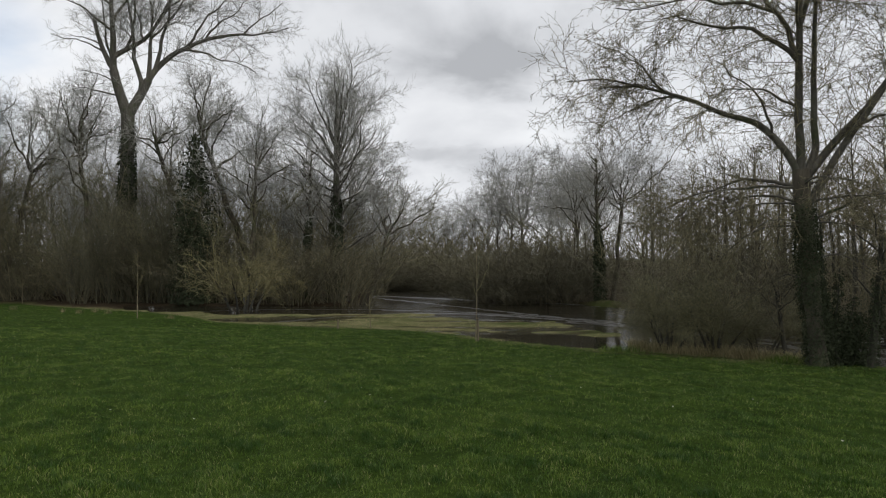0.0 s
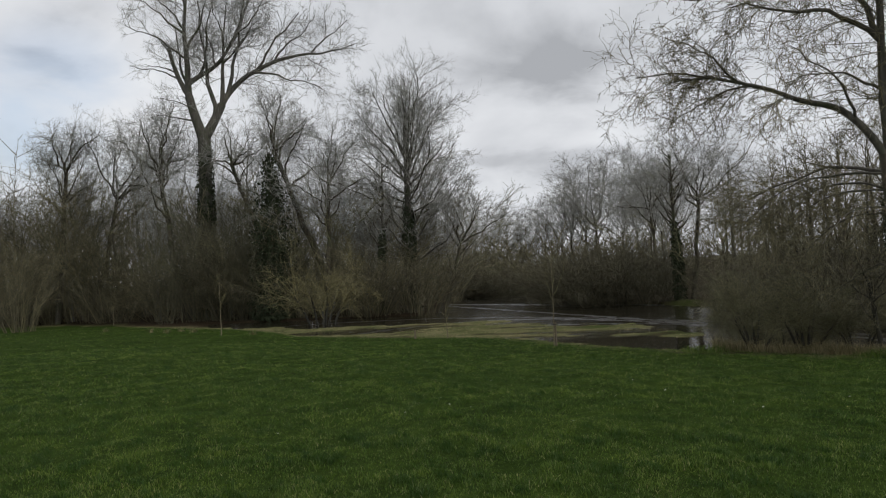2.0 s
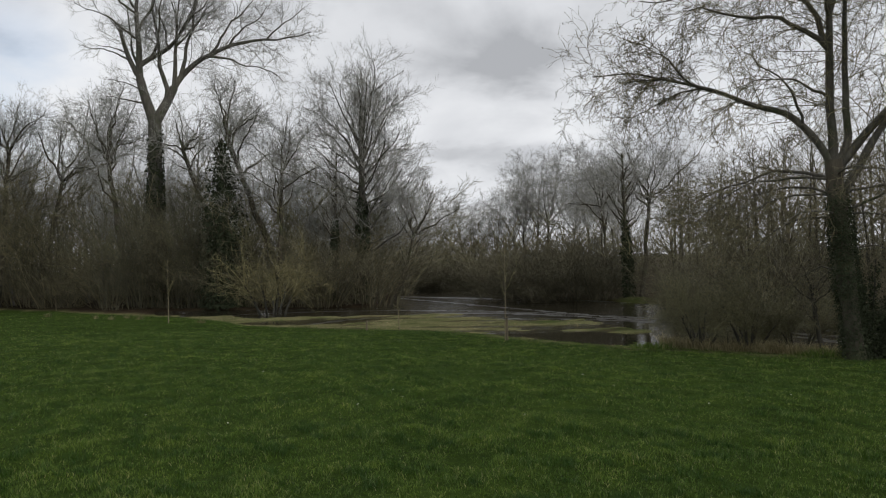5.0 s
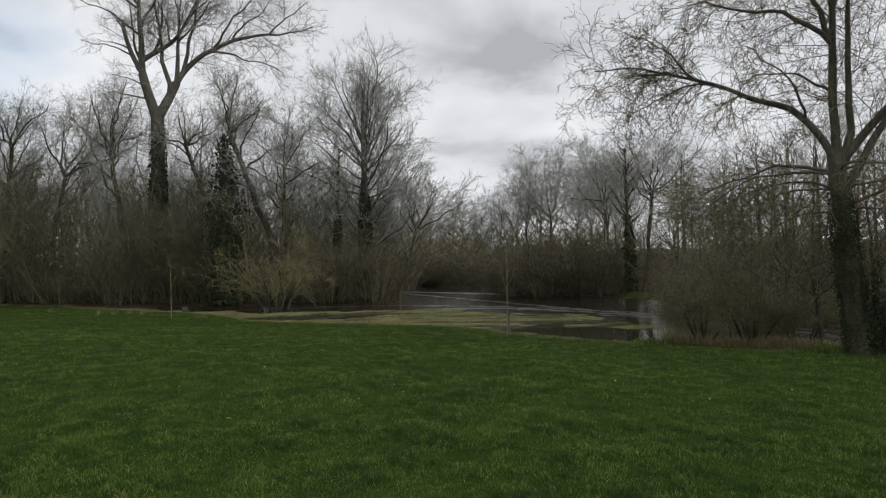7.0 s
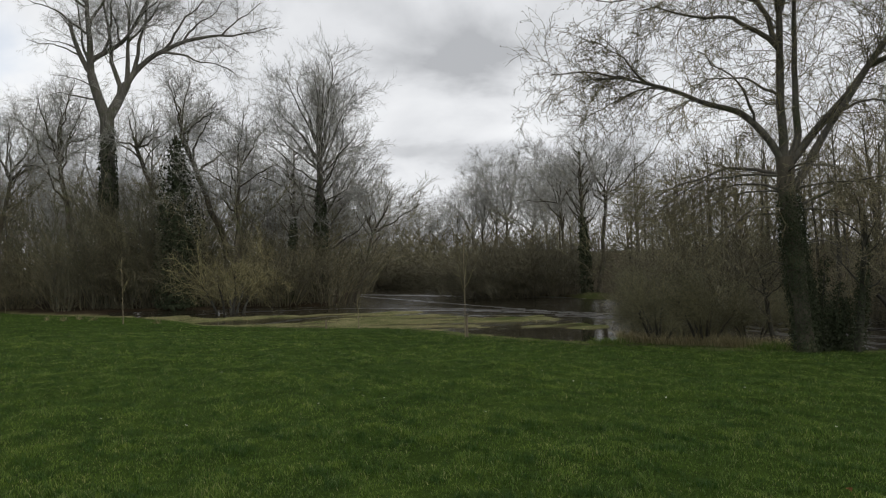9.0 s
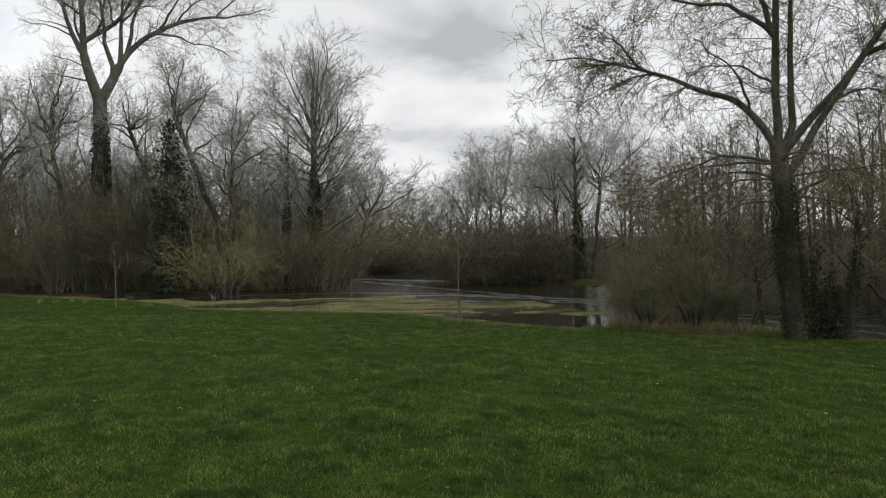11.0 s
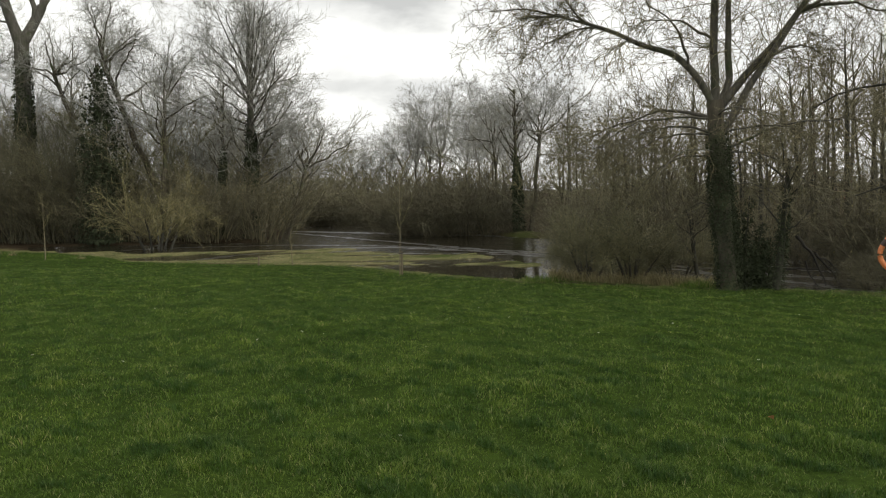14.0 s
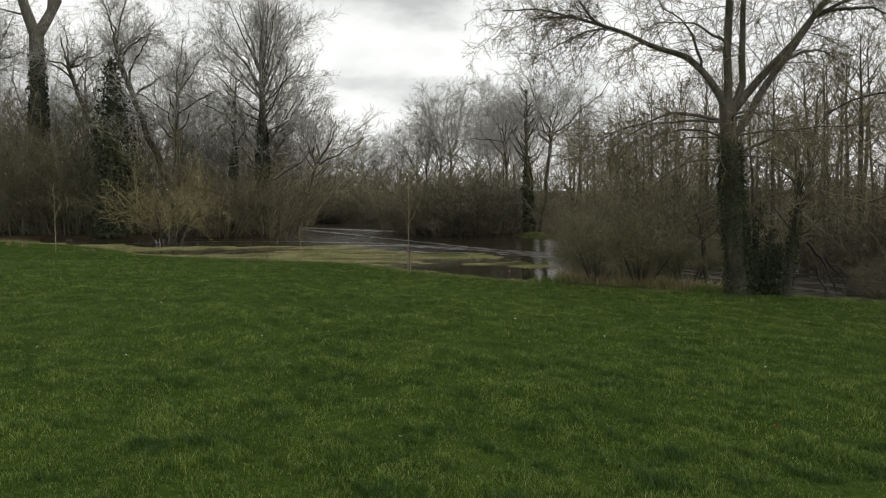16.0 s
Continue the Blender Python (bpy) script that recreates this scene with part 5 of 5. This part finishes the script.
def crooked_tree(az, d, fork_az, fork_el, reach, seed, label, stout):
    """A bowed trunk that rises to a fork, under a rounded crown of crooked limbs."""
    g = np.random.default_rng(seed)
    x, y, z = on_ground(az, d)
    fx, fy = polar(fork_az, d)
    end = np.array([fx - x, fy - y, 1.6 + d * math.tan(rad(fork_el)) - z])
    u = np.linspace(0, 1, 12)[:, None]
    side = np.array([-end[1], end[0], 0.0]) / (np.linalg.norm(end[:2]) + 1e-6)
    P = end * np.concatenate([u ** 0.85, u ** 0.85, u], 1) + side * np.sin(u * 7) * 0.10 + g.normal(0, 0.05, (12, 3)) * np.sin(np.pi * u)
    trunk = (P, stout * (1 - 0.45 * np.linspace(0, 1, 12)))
    limbs = []
    for k in range(14):
        e = g.uniform(15, 85)
        limbs.append(branch(trunk, 0.99 if k < 7 else g.uniform(0.6, 0.95), k * 137 + g.uniform(-25, 25), e, e - g.uniform(-20, 35), reach * g.uniform(0.8, 1.25), stout * 0.36, g, 10, wob=0.16))
    specs = [dict(dens=5.6, t0=0.15, t1=1.0, angle=48, ratio=0.5, n=5, wander=0.22, lift=0.02, lmin=0.8, lmax=1.9, rmin=0.013),
             dict(dens=4.2, t0=0.12, t1=1.0, angle=46, ratio=0.58, n=3, wander=0.24, lift=0.02, lmin=0.5, lmax=1.1, rmin=0.009),
             dict(dens=4.2, t0=0.12, t1=1.0, angle=44, ratio=0.62, n=2, wander=0.2, lift=0.03, lmin=0.35, lmax=0.75, rmin=0.0068)]
    big_tree("crooked_tree", (x, y, z), label, trunk, limbs, specs, M_BARK_DARK, M_TWIG_GREY_HAZED, None, None, seed)


ivy_tree(-17.45, 57, 11.6, 0, 2, 101, 0.26, 1.45, 22, "trunk smothered in dark green ivy in the copse", 0.90, 13000, 0.30)
ivy_tree(-10.2, 56, 10.5, 90, 4, 102, 0.18, 0.12, 16, "slim ivy-clad tree beside the inlet")
leaning_tree(-5.9, 58, 9.5, 90, 18, 103, "bare tree leaning over the inlet", 0.17)
ivy_tree(10.6, 51.5, 9.0, 270, 2, 104, 0.17, 0.14, 30, "dark ivy-footed tree at the edge of the far bank", 0.5, 2400, 0.3)
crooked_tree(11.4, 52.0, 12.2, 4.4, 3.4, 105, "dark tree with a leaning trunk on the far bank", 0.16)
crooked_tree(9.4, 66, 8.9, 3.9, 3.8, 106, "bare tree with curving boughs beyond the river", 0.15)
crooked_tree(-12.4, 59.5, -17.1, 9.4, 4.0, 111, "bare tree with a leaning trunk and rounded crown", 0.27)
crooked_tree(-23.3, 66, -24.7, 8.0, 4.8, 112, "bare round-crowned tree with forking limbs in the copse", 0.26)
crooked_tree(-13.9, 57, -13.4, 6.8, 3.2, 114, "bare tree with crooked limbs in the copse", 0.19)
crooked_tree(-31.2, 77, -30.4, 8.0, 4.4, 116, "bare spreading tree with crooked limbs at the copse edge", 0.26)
crooked_tree(-15.8, 62, -20.0, 8.4, 2.8, 115, "leaning bare tree behind the ivy tower", 0.22)
leaning_tree(-29.2, 78, 18, 60, 14, 113, "bare spreading tree with thick forking limbs")


def overhanging_tree():
    """A tree beyond the climbing frame whose boughs reach over the river."""
    g = np.random.default_rng(141)
    trunk = arc((0, 0, -0.1), 20, 88, 90, 9.5, 0.30, 0.10, 12, 0.02, g)
    limbs = [branch(trunk, 0.56, 305, 18, -10, 5.6, 0.09, g, 10), branch(trunk, 0.70, 312, 34, 12, 5.4, 0.08, g, 10), branch(trunk, 0.40, 298, 4, -22, 4.6, 0.07, g, 10),
             branch(trunk, 0.72, 300, 45, 30, 4.6, 0.07, g), branch(trunk, 0.82, 330, 60, 55, 4.0, 0.06, g), branch(trunk, 0.6, 130, 40, 30, 4.4, 0.07, g),
             branch(trunk, 0.75, 60, 50, 45, 4.0, 0.06, g), branch(trunk, 0.9, 200, 60, 60, 3.6, 0.05, g), branch(trunk, 0.97, 300, 75, 80, 3.4, 0.05, g)]
    specs = [dict(dens=5.0, t0=0.12, t1=1.0, angle=48, ratio=0.38, n=6, wander=0.18, lift=-0.03, lmin=0.8, lmax=2.0, rmin=0.010, rk=0.007),
             dict(dens=5.4, t0=0.10, t1=1.0, angle=45, ratio=0.5, n=4, wander=0.24, lift=-0.05, lmin=0.4, lmax=0.9, rmin=0.007, rk=0.004),
             dict(dens=4.2, t0=0.12, t1=1.0, angle=45, ratio=0.55, n=2, wander=0.2, lift=0.0, lmin=0.2, lmax=0.45, rmin=0.005, rk=0.003)]
    big_tree("overhanging_tree", on_ground(43.0, 24.5), "bare tree with boughs reaching over the river and olive catkins", trunk, limbs, specs,
             M_BARK_WET, M_TWIG_DARK, None, (M_CATKIN, 0.35, 0.034, "olive-yellow hanging catkins"), 142)


def catkin_tree():
    """A slim alder with reddish catkins on the far bank."""
    g = np.random.default_rng(143)
    trunk = arc((0, 0, -0.1), 90, 88, 89, 6.6, 0.09, 0.03, 10, 0.03, g)
    limbs = [branch(trunk, t, g.uniform(0, 360), 38, 55, 1.9 * (1.35 - t), 0.03, g, 7) for t in np.linspace(0.3, 0.97, 18)]
    specs = [dict(dens=4.0, t0=0.15, t1=1.0, angle=46, ratio=0.5, n=4, wander=0.2, lift=0.02, lmin=0.5, lmax=1.0, rmin=0.009),
             dict(dens=4.2, t0=0.12, t1=1.0, angle=44, ratio=0.55, n=2, wander=0.2, lift=-0.02, lmin=0.25, lmax=0.5, rmin=0.006)]
    big_tree("catkin_tree", on_ground(28.8, 30.5), "slim alder hung with reddish-brown catkins on the far bank", trunk, limbs, specs,
             M_BARK_DARK, M_TWIG_DARK, None, (M_BUD_RED, 0.6, 0.034, "reddish-brown catkins"), 144)


def bank_stem(az, d, lean_az, e0, high, stout, seed, label, ivy=None):
    """A dark alder stem leaning at the water's edge."""
    g = np.random.default_rng(seed)
    trunk = arc((0, 0, -0.1), lean_az, e0, e0 + 6, high, stout, stout * 0.5, 9, 0.02, g)
    limbs = [branch(trunk, t, g.uniform(0, 360), 35, 60, 1.1, stout * 0.27, g, 6) for t in np.linspace(0.45, 0.97, 9)]
    specs = [dict(dens=5.0, t0=0.15, t1=1.0, angle=46, ratio=0.5, n=4, wander=0.2, lift=0.02, lmin=0.3, lmax=0.7, rmin=0.007),
             dict(dens=5.0, t0=0.12, t1=1.0, angle=44, ratio=0.55, n=2, wander=0.2, lift=0.0, lmin=0.15, lmax=0.35, rmin=0.005)]
    big_tree("alder_stem", on_ground(az, d), label, trunk, limbs, specs, M_BARK_WET, M_TWIG_DARK, ivy, None, seed + 1)


def ivy_bush():
    """A mound of ivy over dead stems beside the riverbank tree."""
    g = np.random.default_rng(147)
    root = tagged(new("ivy_bush"), "dark mound of ivy over dead stems beside the tree", "ivy")
    root.location = on_ground(25.8, 21.0)
    for k, (lean_az, lean, high) in enumerate(((270, 5, 1.9), (90, 6, 2.4), (280, 8, 2.1), (100, 8, 1.8), (60, 12, 1.4), (250, 14, 1.2))):
        p, r = arc((0.14 * k - 0.30, 0.15 * (k % 2), -0.1), lean_az, 90 - lean, 88 - lean, high, 0.04, 0.012, 8, 0.04, g)
        part("stem", tubes("stem", [(p[None], r[None], 6)], M_BARK_WET), root)
        tagged(part("ivy", ivy_mesh("ivy", g, p, r, 1700, 0.0, 0.95, 0.26, 0.038, 0.45), root), kind="stuff")


overhanging_tree()
catkin_tree()
bank_stem(22.75, 22.6, 280, 80, 2.0, 0.075, 145, "slim dark alder stem at the water's edge")
bank_stem(27.4, 20.9, 100, 82, 3.3, 0.10, 155, "dark leaning alder trunk wound with ivy beside the tree", (2600, 0.0, 0.75, 0.05, 0.034, 0.4))
ivy_bush()


# ---- the climbing frame ----
def climbing_frame():
    """Two bent orange tubes with rope rungs between them."""
    x, y, z = on_ground(36.5, 15.9)
    root = tagged(new("climbing_frame"), "orange tubular climbing frame with purple rope rungs on the grass", "climbing frame")
    root.matrix_world = Matrix.Translation((x, y, z)) @ Matrix.Rotation(rad(-36.5), 4, "Z") @ Matrix.Scale(0.86, 4)
    # one side: foot, waist, belly and top; mirrored about the middle
    ctrl = [(0.0, -0.15), (0.0, 0.25), (-0.12, 0.50), (-0.55, 0.72), (-0.93, 0.95), (-1.07, 1.24), (-0.88, 1.58), (-0.35, 1.98), (0.25, 2.19), (0.75, 2.24)]
    side = np.array(ctrl)
    full = np.concatenate([side, (np.array([1.5, 0.0]) + side[::-1] * [-1, 1])[1:]])
    u, v = np.arange(len(full)), np.linspace(0, len(full) - 1, 110)
    sm = np.stack([np.interp(v, u, full[:, k]) for k in (0, 1)], 1)
    for k in range(3):
        sm[3:-3] = sum(sm[3 + o:len(sm) - 3 + o] for o in (-3, -2, -1, 0, 1, 2, 3)) / 7
    front = np.stack([sm[:, 0], np.zeros(110), sm[:, 1]], 1)
    rear = np.stack([sm[:, 0] + 0.42, np.full(110, 0.75), sm[:, 1]], 1)
    front_ob = part("front_tube", tubes("front_tube", [(front[None], np.full((1, 110), 0.050), 16)], M_ORANGE), root, "orange painted steel tube")
    part("rear_tube", tubes("rear_tube", [(rear[None], np.full((1, 110), 0.050), 16)], M_ORANGE), root, "orange painted steel tube")
    k = 33
    part("worn_patch", tubes("worn_patch", [(front[None, k:k + 3], np.full((1, 3), 0.0525), 16)], M_WORN), front_ob, "bare dark patch where paint has worn off")
    for n, i in enumerate(list(range(11, 25, 2)) + list(range(41, 70, 3)) + list(range(86, 99, 2))):
        t = np.linspace(0, 1, 7)[:, None]
        p = front[i] * (1 - t) + rear[i] * t
        p[:, 2] -= 0.04 * np.sin(np.pi * t[:, 0])
        part("rope", tubes("rope", [(p[None], np.full((1, 7), 0.011), 6)], M_ROPE if n % 4 else M_ROPE_PINK), root, "purple climbing rope" if n % 4 else "faded pink climbing rope")


climbing_frame()


# ---- small things on the grass and in the water ----
def flower():
    bm = bmesh.new()
    for k in range(10):
        a = k * math.tau / 10
        d, e = Vector((math.cos(a), math.sin(a), 0)), Vector((-math.sin(a), math.cos(a), 0))
        q = [d * 0.004 + Vector((0, 0, 0.002)), d * 0.014 - e * 0.0035, d * 0.019 + Vector((0, 0, 0.003)), d * 0.014 + e * 0.0035]
        bm.faces.new([bm.verts.new(p) for p in q])
    me = bpy.data.meshes.new("petals"); bm.to_mesh(me); bm.free()
    me.materials.append(M_WHITE)
    return me


def small_things():
    g = np.random.default_rng(120)
    petals = flower()
    stalk = tubes("stalk", [(np.array([[[0, 0, -0.06], [0.002, 0, -0.03], [0, 0, 0.0]]]), np.full((1, 3), 0.0015), 4)], M_GRASS)
    th = np.linspace(0.1, 1.5, 5)
    eye = tubes("eye", [(np.stack([th * 0, th * 0, 0.004 * np.sin(th)], 1)[None], (0.005 * np.cos(th) + 0.0004)[None], 8)], M_BUD)
    spots = [(-17.3, 9.4), (15.6, 11.0), (0.8, 5.6), (9.4, 12.5), (-6.0, 11.5), (-2.5, 14.0), (21.0, 11.8), (-13.0, 14.0)]
    spots += [(g.uniform(-32, 36), g.uniform(8.5, 18.0)) for k in range(20)]
    for az, d in spots:
        x, y, z = on_ground(az, d, 0)
        root = tagged(new("daisy"), "small white daisy in the grass", "flower", "daisies")
        part("petals", petals, root); part("eye", eye, root); part("stalk", stalk, root)
        root.matrix_world = Matrix.Translation((x, y, z + 0.065)) @ Euler((g.uniform(-0.5, 0.5), g.uniform(-0.5, 0.5), g.uniform(0, 6))).to_matrix().to_4x4() @ Matrix.Scale(g.uniform(0.55, 0.85), 4)
    # one dry leaf lying on the grass
    bm = bmesh.new()
    rows = []
    for k in range(7):
        u = k / 6
        w = 0.045 * math.sin(math.pi * min(1, u * 0.93 + 0.05)) + 0.001
        c = Vector((0.0, u * 0.11 - 0.05, 0.02 * math.sin(u * 3)))
        rows.append([bm.verts.new(c + Vector((s * w, 0, 0.014 * abs(s) + 0.004 * math.sin(5 * u + s)))) for s in (-1, -0.5, 0, 0.5, 1)])
    for a, b in zip(rows, rows[1:]):
        for k in range(4):
            bm.faces.new((a[k], a[k + 1], b[k + 1], b[k]))
    me = bpy.data.meshes.new("dry_leaf"); bm.to_mesh(me); bm.free()
    me.materials.append(M_LEAF_BROWN)
    leaf = tagged(new("dry_leaf", me), "curled orange-brown dry leaf lying on the grass", "leaf")
    x, y, z = on_ground(26.6, 6.4, 0)
    leaf.matrix_world = Matrix.Translation((x, y, z + 0.04)) @ Euler((0.5, 0.3, 2.2)).to_matrix().to_4x4() @ Matrix.Scale(0.55, 4)
    # a broken bough fallen into the river
    h = np.random.default_rng(121)
    root = tagged(new("fallen_bough"), "dark broken bough hanging into the river water", "branch")
    x, y = polar(29.7, 22.3)
    root.location = (x, y, WATER)
    stems = [arc((-0.45, 0, 1.35), 95, -48, -78, 1.6, 0.046, 0.018, 9, 0.12, h), arc((-0.65, 0.1, 0.5), 92, 8, -30, 1.3, 0.036, 0.012, 9, 0.12, h),
             arc((0.05, 0, 0.9), 90, -40, -80, 1.2, 0.032, 0.010, 9, 0.12, h), arc((0.2, 0, 0.75), 80, -20, -95, 1.0, 0.026, 0.009, 9, 0.12, h),
             arc((-0.2, 0, 0.7), 100, -70, -50, 0.9, 0.026, 0.009, 8, 0.12, h)]
    for p, r in stems:
        part("stem", tubes("stem", [(p[None], r[None], 6)], M_BARK_BLACK), root)
    P, R = stack(stems, 8)
    lv = crown_levels(h, P, R, [dict(dens=7, t0=0.15, t1=1.0, angle=55, ratio=0.4, n=5, wander=0.32, lift=-0.08, lmin=0.25, lmax=0.7, rmin=0.010)])
    tagged(part("twig_tangle", tubes("twig_tangle", [(lv[0][0], lv[0][1], 3)], M_BARK_BLACK), root), kind="stuff")


small_things()


def tufts():
    """Pale rush tufts and a short stake at the meadow's edge."""
    g = np.random.default_rng(130)
    for az, d in ((-25.6, 46), (-24.6, 44), (-23.7, 46.5), (-22.9, 43.5), (-28.4, 50), (-19.0, 38.5)):
        n = 70
        q = g.uniform(0, 0.22, n) ** 1.0; a = g.uniform(0, 6.28, n)
        me = blades("rush_tuft", g, q * np.cos(a), q * np.sin(a), np.zeros(n), g.uniform(0.12, 0.34, n), g.uniform(0.008, 0.016, n), M_MARSH)
        ob = tagged(new("rush_tuft", me), "pale dead rush tuft on the meadow edge", "grass tuft", "rush tufts")
        ob.location = on_ground(az, d, 0.01)
    p = arc((0, 0, -0.1), 90, 88, 88, 0.45, 0.032, 0.03, 4, 0.0, g)
    root = tagged(new("short_stake"), "short weathered wooden stake in the wet grass", "stake")
    root.location = on_ground(-7.8, 31.2, 0)
    part("post", tubes("post", [(p[0][None], p[1][None], 8)], M_STAKE), root)
    c = p[0][-1]
    cap = np.array([c, c + [0, 0, 0.006]])
    part("cut_top", tubes("cut_top", [(cap[None], np.array([[0.03, 0.004]]), 8)], M_STAKE), root)


tufts()
